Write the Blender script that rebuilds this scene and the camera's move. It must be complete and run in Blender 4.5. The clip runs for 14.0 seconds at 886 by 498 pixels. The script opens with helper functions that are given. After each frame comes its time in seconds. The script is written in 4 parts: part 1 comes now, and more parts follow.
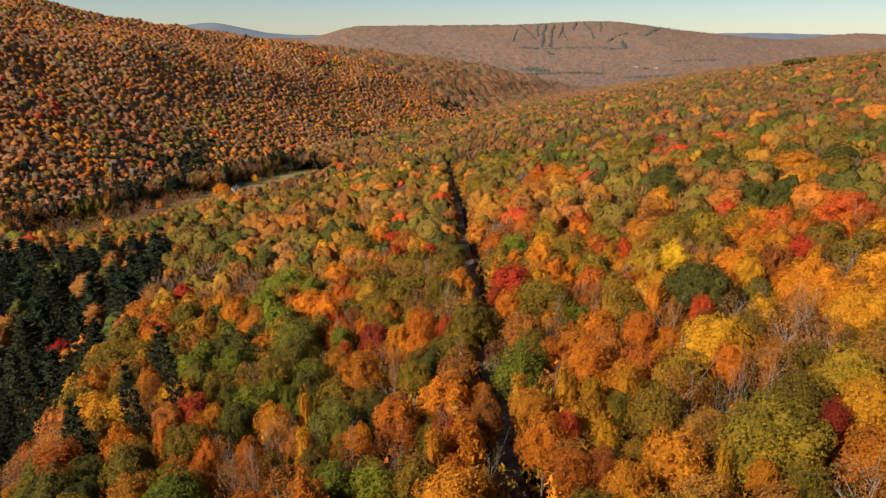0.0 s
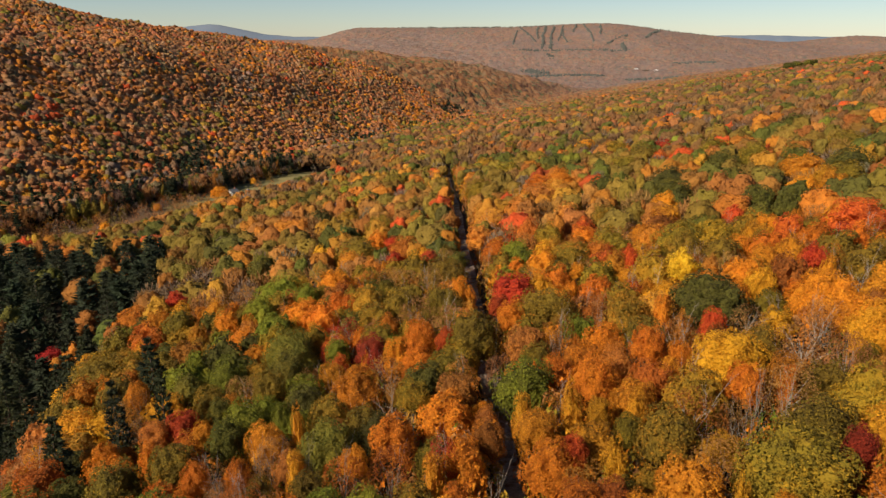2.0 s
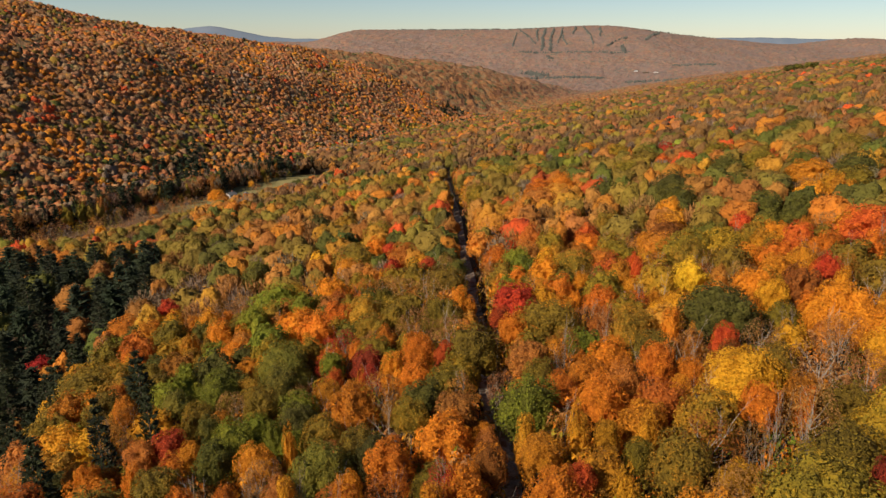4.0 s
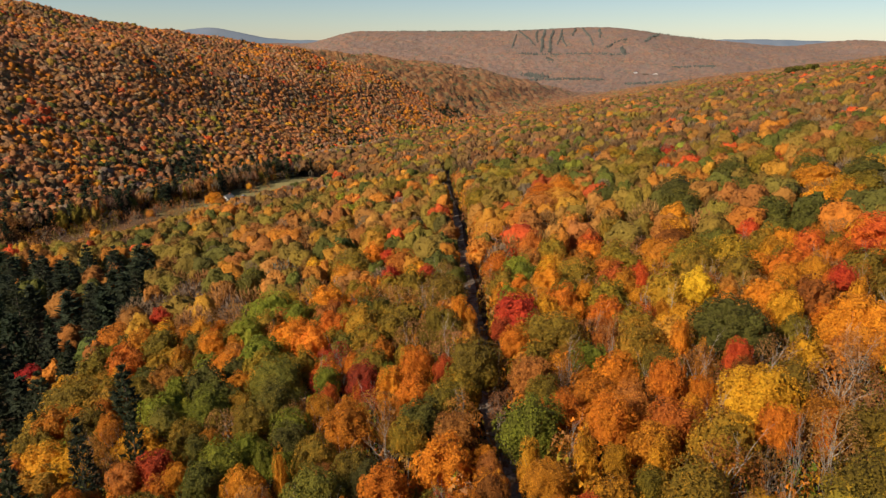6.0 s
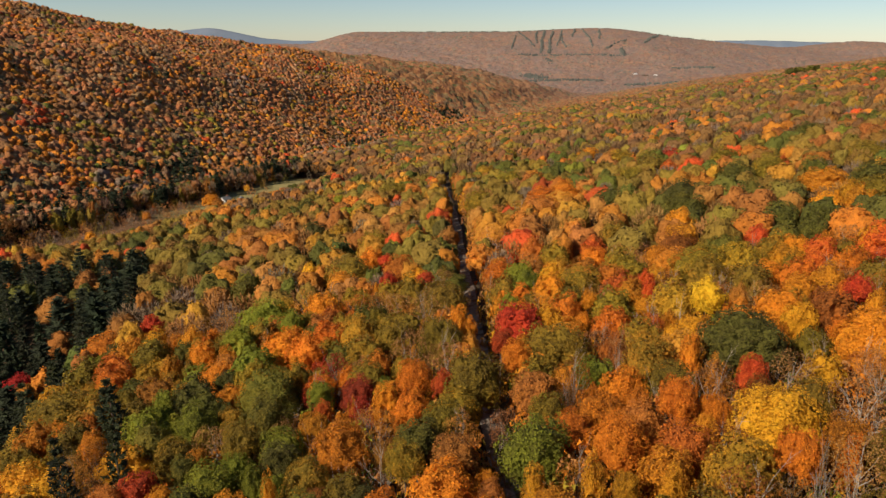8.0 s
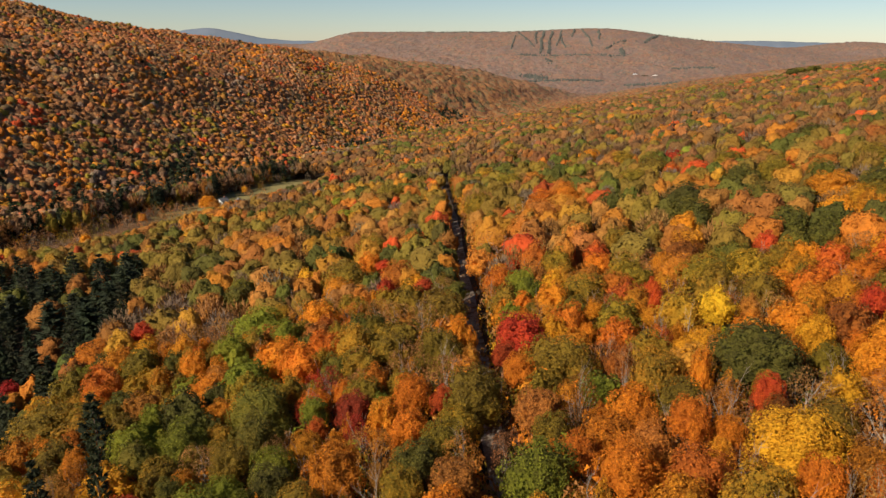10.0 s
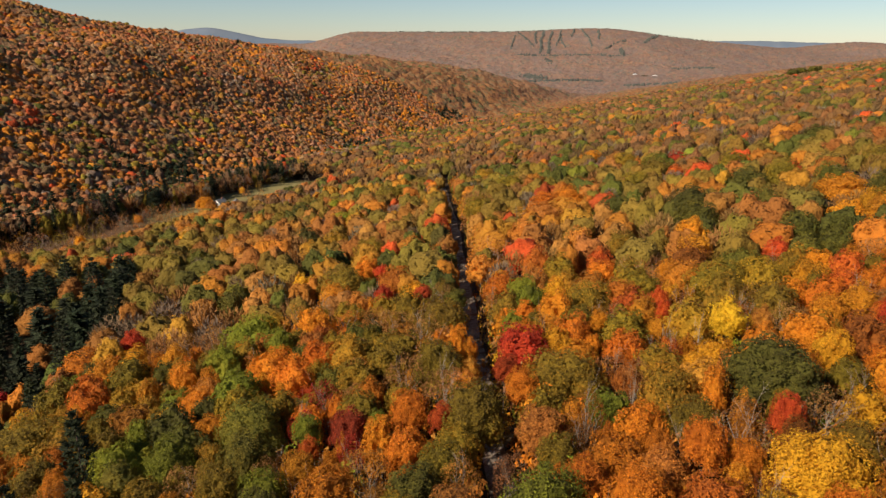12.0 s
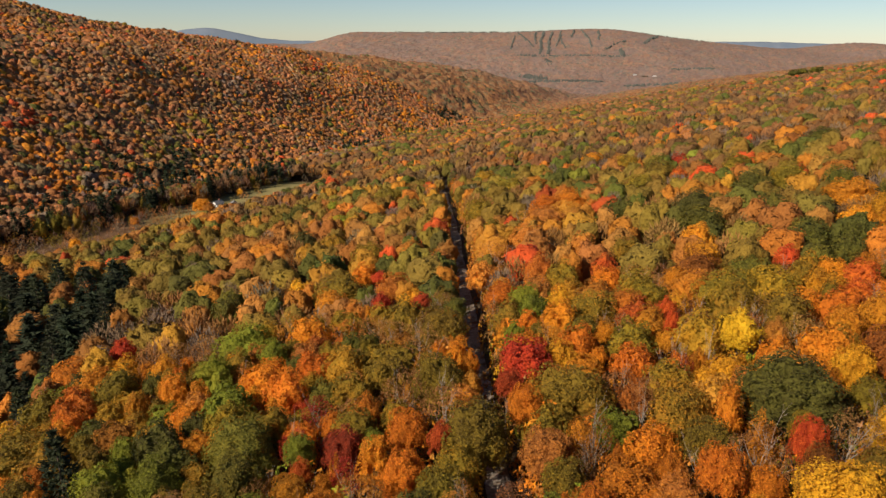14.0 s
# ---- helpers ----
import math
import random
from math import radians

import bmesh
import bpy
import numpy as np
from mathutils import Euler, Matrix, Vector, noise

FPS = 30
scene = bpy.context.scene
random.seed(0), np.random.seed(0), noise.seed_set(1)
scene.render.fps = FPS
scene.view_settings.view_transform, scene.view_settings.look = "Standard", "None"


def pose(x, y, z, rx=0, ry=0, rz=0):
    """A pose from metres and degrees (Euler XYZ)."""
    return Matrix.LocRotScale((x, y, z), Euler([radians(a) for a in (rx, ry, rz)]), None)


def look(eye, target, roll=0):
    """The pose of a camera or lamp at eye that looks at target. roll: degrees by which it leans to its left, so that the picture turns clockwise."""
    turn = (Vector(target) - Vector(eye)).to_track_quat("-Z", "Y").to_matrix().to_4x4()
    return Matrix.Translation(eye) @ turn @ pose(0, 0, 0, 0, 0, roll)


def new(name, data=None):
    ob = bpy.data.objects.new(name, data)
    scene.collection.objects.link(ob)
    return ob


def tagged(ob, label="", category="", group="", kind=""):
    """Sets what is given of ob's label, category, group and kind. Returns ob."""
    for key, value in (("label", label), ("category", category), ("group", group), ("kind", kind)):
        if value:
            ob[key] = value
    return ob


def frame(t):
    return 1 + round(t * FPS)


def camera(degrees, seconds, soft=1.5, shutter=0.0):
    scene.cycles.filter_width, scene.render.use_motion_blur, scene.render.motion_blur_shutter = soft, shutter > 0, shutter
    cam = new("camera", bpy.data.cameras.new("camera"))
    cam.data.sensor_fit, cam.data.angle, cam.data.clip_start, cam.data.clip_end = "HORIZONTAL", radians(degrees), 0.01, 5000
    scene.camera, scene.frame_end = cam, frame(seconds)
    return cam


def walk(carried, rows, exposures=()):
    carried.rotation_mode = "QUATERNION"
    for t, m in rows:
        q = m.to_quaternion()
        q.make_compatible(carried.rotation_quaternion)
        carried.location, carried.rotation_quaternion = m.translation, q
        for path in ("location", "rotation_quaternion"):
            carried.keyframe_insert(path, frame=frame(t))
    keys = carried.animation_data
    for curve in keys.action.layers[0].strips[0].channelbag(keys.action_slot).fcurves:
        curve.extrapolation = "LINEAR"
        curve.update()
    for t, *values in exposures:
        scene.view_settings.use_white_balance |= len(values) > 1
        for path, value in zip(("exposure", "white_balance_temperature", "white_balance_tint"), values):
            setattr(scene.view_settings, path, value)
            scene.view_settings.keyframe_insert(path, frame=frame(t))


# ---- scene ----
# The drone flies level and straight ahead, about 2.5 m a second, some 40 m above the tree tops.
# seconds, x, y, z, yaw, pitch, roll
ROWS = [
    (0.0, 0.0, 0.0, 66.0, 0.0, -17.515, 0.0),
    (1.0, 0.02, 2.4, 65.98, -0.008, -17.448, 0.026),
    (2.0, 0.03, 4.82, 65.97, -0.022, -17.37, 0.052),
    (3.0, 0.05, 7.25, 65.95, -0.042, -17.289, 0.077),
    (4.0, 0.06, 9.7, 65.94, -0.065, -17.213, 0.104),
    (5.0, 0.08, 12.17, 65.92, -0.092, -17.147, 0.13),
    (6.0, 0.1, 14.66, 65.91, -0.12, -17.093, 0.156),
    (7.0, 0.11, 17.15, 65.89, -0.151, -17.055, 0.183),
    (8.0, 0.13, 19.67, 65.87, -0.182, -17.032, 0.21),
    (9.0, 0.15, 22.19, 65.86, -0.213, -17.023, 0.237),
    (10.0, 0.17, 24.73, 65.84, -0.242, -17.023, 0.264),
    (11.0, 0.18, 27.28, 65.83, -0.269, -17.029, 0.291),
    (12.0, 0.2, 29.84, 65.81, -0.294, -17.034, 0.319),
    (13.0, 0.22, 32.42, 65.79, -0.314, -17.028, 0.346),
    (14.0, 0.23, 35.0, 65.78, -0.33, -17.002, 0.374),
]
cam = camera(66.0, 14.0, soft=1.4)
walk(cam, [(t, pose(x, y, z, 90 + pitch, 0, yaw) @ pose(0, 0, 0, 0, 0, roll)) for t, x, y, z, yaw, pitch, roll in ROWS])

# ---- light ----
SUN_FROM = Vector((-0.66, -0.46, 0.59)).normalized()
world = bpy.data.worlds.new("sky")
scene.world = world
world.use_nodes = True
wn = world.node_tree.nodes
sky = wn.new("ShaderNodeTexSky")
sky.sky_type, sky.sun_disc = "NISHITA", False
sky.sun_elevation = math.asin(SUN_FROM.z)
sky.sun_rotation = math.atan2(SUN_FROM.x, SUN_FROM.y)
sky.altitude, sky.air_density, sky.dust_density, sky.ozone_density = 800, 0.95, 0.12, 2.8
world.node_tree.links.new(sky.outputs[0], wn["Background"].inputs[0])
wn["Background"].inputs[1].default_value = 0.058
sun = new("sun", bpy.data.lights.new("sun", "SUN"))
sun.data.energy, sun.data.angle, sun.data.color = 5.3, radians(0.6), (1.0, 0.86, 0.70)
sun.matrix_world = look(SUN_FROM * 1000, (0, 0, 0))
scene.view_settings.exposure = 0.53


# ---- materials ----
class Nodes:
    """A node material with a Principled shader and short-hands."""

    def __init__(self, name, rough=0.9):
        self.mat = bpy.data.materials.new(name)
        self.mat.use_nodes = True
        self.tree = self.mat.node_tree
        self.n = self.tree.nodes
        self.shader = self.n["Principled BSDF"]
        self.shader.inputs["Roughness"].default_value = rough
        self.shader.inputs["Specular IOR Level"].default_value = 0.25

    def link(self, a, b):
        self.tree.links.new(a, b)

    def node(self, kind, **inputs):
        nd = self.n.new(kind)
        for key, v in inputs.items():
            key = key.replace("_", " ")
            if hasattr(v, "is_output"):
                self.link(v, nd.inputs[key])
            else:
                nd.inputs[key].default_value = v
        return nd

    def noise(self, vec, scale, detail=3.0, rough=0.6):
        return self.node("ShaderNodeTexNoise", Vector=vec, Scale=scale, Detail=detail, Roughness=rough).outputs["Fac"]

    def ramp(self, fac, stops):
        nd = self.n.new("ShaderNodeValToRGB")
        el = nd.color_ramp.elements
        while len(el) < len(stops):
            el.new(0.5)
        for e, (p, c) in zip(el, stops):
            e.position, e.color = p, (*c, 1)
        self.link(fac, nd.inputs[0])
        return nd.outputs[0]

    def mix(self, fac, a, b, mode="MIX"):
        nd = self.n.new("ShaderNodeMix")
        nd.data_type, nd.blend_type = "RGBA", mode
        for slot, v in ((0, fac), (6, a), (7, b)):
            if hasattr(v, "is_output"):
                self.link(v, nd.inputs[slot])
            else:
                nd.inputs[slot].default_value = v if slot == 0 else (*v, 1)
        return nd.outputs[2]

    def math(self, op, a, b=0.0):
        nd = self.n.new("ShaderNodeMath")
        nd.operation = op
        for slot, v in ((0, a), (1, b)):
            if hasattr(v, "is_output"):
                self.link(v, nd.inputs[slot])
            else:
                nd.inputs[slot].default_value = v
        return nd.outputs[0]

    def bump(self, height, strength, dist):
        nd = self.node("ShaderNodeBump", Height=height, Strength=strength, Distance=dist)
        self.link(nd.outputs[0], self.shader.inputs["Normal"])

    def color(self, c):
        if hasattr(c, "is_output"):
            self.link(c, self.shader.inputs["Base Color"])
        else:
            self.shader.inputs["Base Color"].default_value = (*c, 1)

    def leafy(self, c, share):
        """Leaves let some light through."""
        self.color(c)
        glow = self.n.new("ShaderNodeBsdfTranslucent")
        if hasattr(c, "is_output"):
            self.link(c, glow.inputs[0])
        mixer = self.n.new("ShaderNodeMixShader")
        mixer.inputs[0].default_value = share
        self.link(self.shader.outputs[0], mixer.inputs[1])
        self.link(glow.outputs[0], mixer.inputs[2])
        self.link(mixer.outputs[0], self.n["Material Output"].inputs[0])


def leaf_material(name, main, second, third, rough=0.75):
    """Foliage of one kind: three hues in soft patches, each tree and each spray of leaves a little its own."""
    m = Nodes(name, rough)
    geo, info = m.n.new("ShaderNodeNewGeometry"), m.n.new("ShaderNodeObjectInfo")
    tc = m.n.new("ShaderNodeTexCoord")
    patch = m.noise(tc.outputs["Object"], 0.28, 2.0)
    isl = geo.outputs["Random Per Island"]
    f = m.math("ADD", m.math("MULTIPLY", patch, 1.1), m.math("MULTIPLY", isl, 0.35))
    f = m.math("ADD", f, m.math("MULTIPLY", info.outputs["Random"], 0.45))
    c = m.ramp(m.math("MULTIPLY", f, 0.6), [(0.3, third), (0.55, main), (0.85, second)])
    own = info.outputs["Random"]
    val = m.math("ADD", m.math("MULTIPLY", isl, 0.6), m.math("ADD", m.math("MULTIPLY", own, 0.3), 0.55))
    nd = m.node("ShaderNodeHueSaturation", Color=c, Value=val, Hue=m.math("ADD", m.math("MULTIPLY", m.math("FRACT", m.math("MULTIPLY", own, 17.0)), 0.022), 0.488))
    m.leafy(nd.outputs[0], 0.24)
    m.bump(m.noise(tc.outputs["Object"], 3.2, 4.0, 0.75), 1.0, 0.4)
    return m.mat


LEAF_RGB = {
    "orange": (0.60, 0.19, 0.010), "gold": (0.60, 0.255, 0.012), "yellow": (0.62, 0.335, 0.015), "peach": (0.48, 0.19, 0.03),
    "rust": (0.36, 0.12, 0.014), "red": (0.52, 0.08, 0.014), "crimson": (0.38, 0.045, 0.014), "olive": (0.225, 0.152, 0.012),
    "green": (0.20, 0.215, 0.014), "darkgreen": (0.10, 0.095, 0.012), "brown": (0.38, 0.175, 0.05), "pine": (0.030, 0.038, 0.015),
    "grey": (0.22, 0.15, 0.095), "russet": (0.20, 0.085, 0.03), "dull": (0.15, 0.09, 0.045), "copper": (0.42, 0.15, 0.05), "tan": (0.34, 0.18, 0.085),
}
SECOND = {"orange": "gold", "gold": "yellow", "yellow": "yellow", "peach": "gold", "rust": "orange", "red": "orange", "crimson": "red",
          "olive": "gold", "green": "olive", "darkgreen": "olive", "brown": "peach", "pine": "darkgreen"}


def blend(a, b, t, gain=1.0):
    return tuple((x * (1 - t) + y * t) * gain for x, y in zip(a, b))


LEAF = {k: leaf_material("leaves_" + k, c, blend(c, LEAF_RGB[SECOND[k]], 0.55 if k != "pine" else 0.25, 1.08), blend(c, (0.12, 0.06, 0.02), 0.25, 0.72)) for k, c in LEAF_RGB.items() if k in SECOND}


def bark_material(name, light, dark):
    m = Nodes(name, 0.95)
    tc = m.n.new("ShaderNodeTexCoord")
    mp = m.node("ShaderNodeMapping", Vector=tc.outputs["Object"], Scale=(4, 4, 0.8))
    k = m.noise(mp.outputs[0], 2.0, 5.0)
    m.color(m.ramp(k, [(0.3, dark), (0.7, light)]))
    m.bump(k, 0.6, 0.05)
    return m.mat


BARK = bark_material("bark", (0.20, 0.15, 0.11), (0.07, 0.05, 0.035))
BARK_PALE = bark_material("pale_bark", (0.42, 0.35, 0.27), (0.20, 0.16, 0.12))


def forest_material():
    """Foliage of trees that are too many to count: each tree carries its own leaf colour."""
    m = Nodes("forest_leaves", 0.85)
    at = m.n.new("ShaderNodeAttribute")
    at.attribute_name = "leaf"
    geo = m.n.new("ShaderNodeNewGeometry")
    tc = m.n.new("ShaderNodeTexCoord")
    n = m.noise(tc.outputs["Object"], 0.7, 3.0)
    v = m.math("ADD", m.math("MULTIPLY", n, 0.8), m.math("MULTIPLY", geo.outputs["Random Per Island"], 0.3))
    nd = m.node("ShaderNodeHueSaturation", Color=at.outputs["Color"], Value=m.math("ADD", v, 0.45))
    m.leafy(nd.outputs[0], 0.12)
    m.bump(m.noise(tc.outputs["Object"], 0.55, 4.0, 0.75), 1.0, 1.6)
    return m.mat


FOREST = forest_material()


# ---- the lie of the land ----
def smooth(t):
    t = np.clip(t, 0, 1)
    return t * t * (3 - 2 * t)


WAVES = {}


def ridged(x, y, s, seed):
    """A smooth, cheap wave field for small unevenness, about -1 to 1."""
    if (s, seed) not in WAVES:
        rng = np.random.RandomState(seed)
        rows = [(rng.uniform(0, 6.283), s * rng.uniform(0.6, 1.7), rng.uniform(0, 6.283)) for _ in range(7)]
        WAVES[s, seed] = [(math.cos(a) * 6.283 / w, math.sin(a) * 6.283 / w, ph) for a, w, ph in rows]
    sin = np.sin if isinstance(x, np.ndarray) else math.sin
    z = 0.0
    for kx, ky, ph in WAVES[s, seed]:
        z = z + sin(x * kx + y * ky + ph)
    return z / 3.5


def beyond(x, y):
    """How far past the valley line, on the hill's side, a place lies."""
    return (-268 + 0.37 * (y - 398) + 0.1734 * np.maximum(y - 1000, 0) - x) * 0.938


TREE = 15.5  # the height of the canopy above the soil


def canopy(x, y):
    """Height of the tree tops: our plateau, the hill beyond the valley, the far mountains."""
    x, y = np.asarray(x, float), np.asarray(y, float)
    ours = 27.9 - 0.0887 * y + 0.1744 * 1308 * np.tanh(np.maximum(x, 0) / 1308) + 0.1932 * np.minimum(x, 0)
    hollow = x + 90 + 0.25 * (y - 110)
    ours = ours - 30 * np.exp(-((hollow / np.where(hollow > 0, 13, 75)) ** 2)) * smooth((245 - y) / 70) * smooth((y + 60) / 60)
    floor = -36 - 0.0423 * (np.minimum(y, 2300) - 400)
    d = beyond(x, y)
    rise = 161.8 * (1 - np.exp(-(np.maximum(d, 0) / 192.6) ** 1.6)) * np.exp(-np.maximum(y - 829, 0) / 2398)
    hill = floor + rise + 9 * np.exp(-(((x + 510) / 130) ** 2 + ((y - 880) / 160) ** 2)) - 0.25 * np.maximum(d - 560, 0)
    # benches and gullies on the hill's flank
    flank = smooth((d - 40) / 120) * smooth((560 - d) / 160)
    hill = hill + flank * (4.5 * ridged(x * 0.8 + y * 0.55, d * 1.5, 190, 41) + 2.0 * ridged(x, y, 75, 42))
    ours = np.maximum(ours, floor - 20)
    top = np.maximum(ours, hill)
    z = top + 6 * np.log(np.exp((ours - top) / 6) + np.exp((hill - top) / 6))
    # beyond two kilometres
    far = smooth((y - 1750) / 800)
    crest = 42 + 66 * smooth((x + 780) / 340) + 24 * np.exp(-((x - 850) / 330) ** 2) - 0.083 * np.maximum(x - 980, 0) + 75 * smooth((x - 1850) / 550)
    mount = -112 + (crest + 112) * smooth((y - 2450) / 1550) - 0.35 * np.maximum(y - 4050, 0) + 5 * ridged(x, y, 500, 3) * smooth((y - 2300) / 500) * smooth((4000 - y) / 600)
    back = 62 + 78 * np.exp(-((x + 1560) / 300) ** 2) + 12 * np.exp(-((x - 2000) / 500) ** 2) - 0.6 * np.abs(y - 4760)
    mount = np.maximum(mount, np.where(y > 4250, back, -200))
    return z * (1 - far) + mount * far + 1.2 * ridged(x, y, 90, 5) * smooth((y - 150) / 200)


def cut_x(y):
    """The middle line of the straight track that is cut through the wood."""
    return 10.4 - 0.0115 * y - 0.02 * np.maximum(y - 350, 0)


def valley_uv(x, y):
    """Metres along the open valley floor, and across it towards our slope."""
    return (x + 240) * 0.398 + (y - 375) * 0.917, (x + 240) * 0.917 - (y - 375) * 0.398


def meadow(x, y):
    """How far inside the open valley floor a place lies, in metres."""
    u, v = valley_uv(x, y)
    return np.minimum(np.minimum(u + 12, 300 - u), 28 - np.abs(v + 3 - 4 * np.sin(u * 0.045)))


def stature(x, y):
    """Only scrub and young trees grow on the slope's foot above the meadow."""
    u, v = valley_uv(x, y)
    inside = smooth((u + 30) / 50) * smooth((340 - u) / 60) * smooth((v - 5) / 12)
    return 1 - inside * (1 - np.clip(0.40 + (v - 22) * 0.0105, 0.40, 1))


def soil(x, y):
    return canopy(x, y) - TREE


# ---- meshes ----
def mesh_of(name, verts, faces, mats, smooth_faces=False, tint=None):
    """A mesh from numpy arrays; all faces have the same number of corners."""
    me = bpy.data.meshes.new(name)
    v, f = np.asarray(verts, np.float32), np.asarray(faces, np.int32)
    me.vertices.add(len(v))
    me.vertices.foreach_set("co", v.ravel())
    me.loops.add(f.size)
    me.loops.foreach_set("vertex_index", f.ravel())
    me.polygons.add(len(f))
    me.polygons.foreach_set("loop_start", np.arange(0, f.size, f.shape[1], dtype=np.int32))
    me.polygons.foreach_set("use_smooth", np.full(len(f), smooth_faces))
    if tint is not None:
        at = me.attributes.new("leaf", "FLOAT_COLOR", "POINT")
        at.data.foreach_set("color", np.c_[tint, np.ones(len(tint))].astype(np.float32).ravel())
    for m in mats:
        me.materials.append(m)
    me.update()
    me.validate()
    return me


def unit(v):
    return v / np.maximum(np.linalg.norm(v, axis=-1, keepdims=True), 1e-6)


def sprays(rng, centres, outward, size, along=None, slim=0.8, wild=0.8):
    """Three-cornered leaf sprays about the given places, turned roughly outward. Returns verts and faces."""
    n = len(centres)
    nrm = unit(outward + unit(rng.normal(size=(n, 3))) * wild)
    a = unit(np.cross(nrm, rng.normal(size=(n, 3)))) if along is None else unit(along)
    b = unit(np.cross(nrm, a))
    s = size * rng.uniform(0.6, 1.4, (n, 1))
    q = slim * rng.uniform(0.7, 1.3, (n, 1))
    v = np.stack([centres - a * s * 0.55 + b * s * q * 0.5, centres - a * s * 0.45 - b * s * q * 0.55, centres + a * s * 0.8], 1)
    return v.reshape(-1, 3), np.arange(3 * n).reshape(-1, 3)


def ico(fine):
    bm = bmesh.new()
    bmesh.ops.create_icosphere(bm, subdivisions=fine, radius=1.0)
    v = np.array([p.co[:] for p in bm.verts])
    f = np.array([[p.index for p in q.verts] for q in bm.faces])
    bm.free()
    return v, f


BALLS = {2: ico(2), 3: ico(3), 4: ico(4)}


def crown_leaves(rng, count, size, r, z0, z1, clumps, narrow=1.0, heart=0.9, fine=3, lump=0.30, low=-0.45, wild=0.8):
    """A domed crown like a cauliflower: leafy clumps over a dome, coated with sprays that stand off them and leave gaps."""
    up = (z1 - z0) / (1 - low)
    axes = np.array((r * narrow, r * narrow, up)) * (*rng.uniform(0.9, 1.1, 2), 1.0)
    mid = np.array((0, 0, z1 - up))
    # clumps lie evenly over the dome, each pushed in or out a little; all in units of the dome's axes
    k = np.arange(clumps)
    cz = 1 - (k + 0.5) / clumps * (1 - low)
    ang = k * 2.39996 + rng.uniform(0, 6.28)
    ring = np.sqrt(1 - cz**2)
    way = unit(np.stack([ring * np.cos(ang), ring * np.sin(ang), cz], -1) + rng.normal(0, 0.13, (clumps, 3)))
    rad = lump * rng.uniform(0.62, 1.25, clumps)
    c = way * (0.78 * rng.uniform(0.8, 1.17, (clumps, 1)))
    pick = rng.choice(clumps, count * 3, p=rad**2 / (rad**2).sum())
    out = unit(rng.normal(size=(count * 3, 3)) + way[pick] * 0.9)
    at = c[pick] + out * (rad[pick] * (0.78 + 0.4 * rng.uniform(0, 1, count * 3)))[:, None]
    near = np.linalg.norm(at[:, None] - c[None], axis=-1) / rad[None]
    near[np.arange(len(at)), pick] = 9
    keep = np.where(near.min(1) > 0.85)[0][:count]
    pieces = [sprays(rng, mid + at[keep] * axes, out[keep] + way[pick[keep]] * 0.4, size, wild=wild)]
    if heart:
        bv, bf = BALLS[fine]
        bf = bf[bv[bf].mean(1)[:, 2] > low - 0.1]
        used, idx = np.unique(bf, return_inverse=True)
        d = bv[used]
        b = d @ c.T
        disc = b**2 - (c**2).sum(1) + rad**2
        swell = np.maximum(np.where(disc > 0, b + np.sqrt(np.maximum(disc, 0)), 0).max(1), 0.6) * heart * rng.uniform(0.95, 1.05, len(d))
        pieces.append((mid + d * axes * swell[:, None], idx.reshape(bf.shape)))
    return joined(pieces)


def tube(path, radii, sides=6):
    """A tapered limb along a path: verts and four-cornered faces."""
    path = np.asarray(path, float)
    ahead = unit(np.gradient(path, axis=0))
    side = unit(np.cross(ahead, (0.3, 1.0, 0.2)))
    up = np.cross(ahead, side)
    a = np.arange(sides) * 2 * np.pi / sides
    v = path[:, None] + (side[:, None] * np.cos(a)[None, :, None] + up[:, None] * np.sin(a)[None, :, None]) * np.asarray(radii)[:, None, None]
    f = [(i * sides + j, i * sides + (j + 1) % sides, (i + 1) * sides + (j + 1) % sides, (i + 1) * sides + j) for i in range(len(path) - 1) for j in range(sides)]
    return v.reshape(-1, 3), np.array(f)


def joined(pieces):
    vs, fs, n = [], [], 0
    for v, f in pieces:
        vs.append(v)
        fs.append(f + n)
        n += len(v)
    return np.concatenate(vs), np.concatenate(fs)


def trunk_mesh(name, seed, height, girth, limbs, mat):
    """A tapered, slightly bent trunk with rising limbs."""
    rng = np.random.RandomState(seed)
    zs = np.linspace(-0.6, height, 6)
    bend = np.cumsum(rng.normal(0, 0.16, (6, 2)), 0)
    bend -= bend[0]
    path = np.c_[bend, zs]
    out = [tube(path, girth * np.linspace(1.15, 0.3, 6))]
    for k in range(limbs):
        h = height * rng.uniform(0.45, 0.9)
        base = np.array([np.interp(h, zs, path[:, 0]), np.interp(h, zs, path[:, 1]), h])
        a, ln = k * 2.4 + rng.uniform(0, 1), rng.uniform(2.0, 3.8)
        way = np.array([math.cos(a), math.sin(a), rng.uniform(0.7, 1.3)])
        pts = base + np.outer((0, 0.5, 1.0), way) * ln * 0.75 + np.outer((0, 0, 1), (0, 0, 0.5))
        out.append(tube(pts, girth * np.array((0.45, 0.3, 0.1)), 4))
    return mesh_of(name, *joined(out), [mat], True)


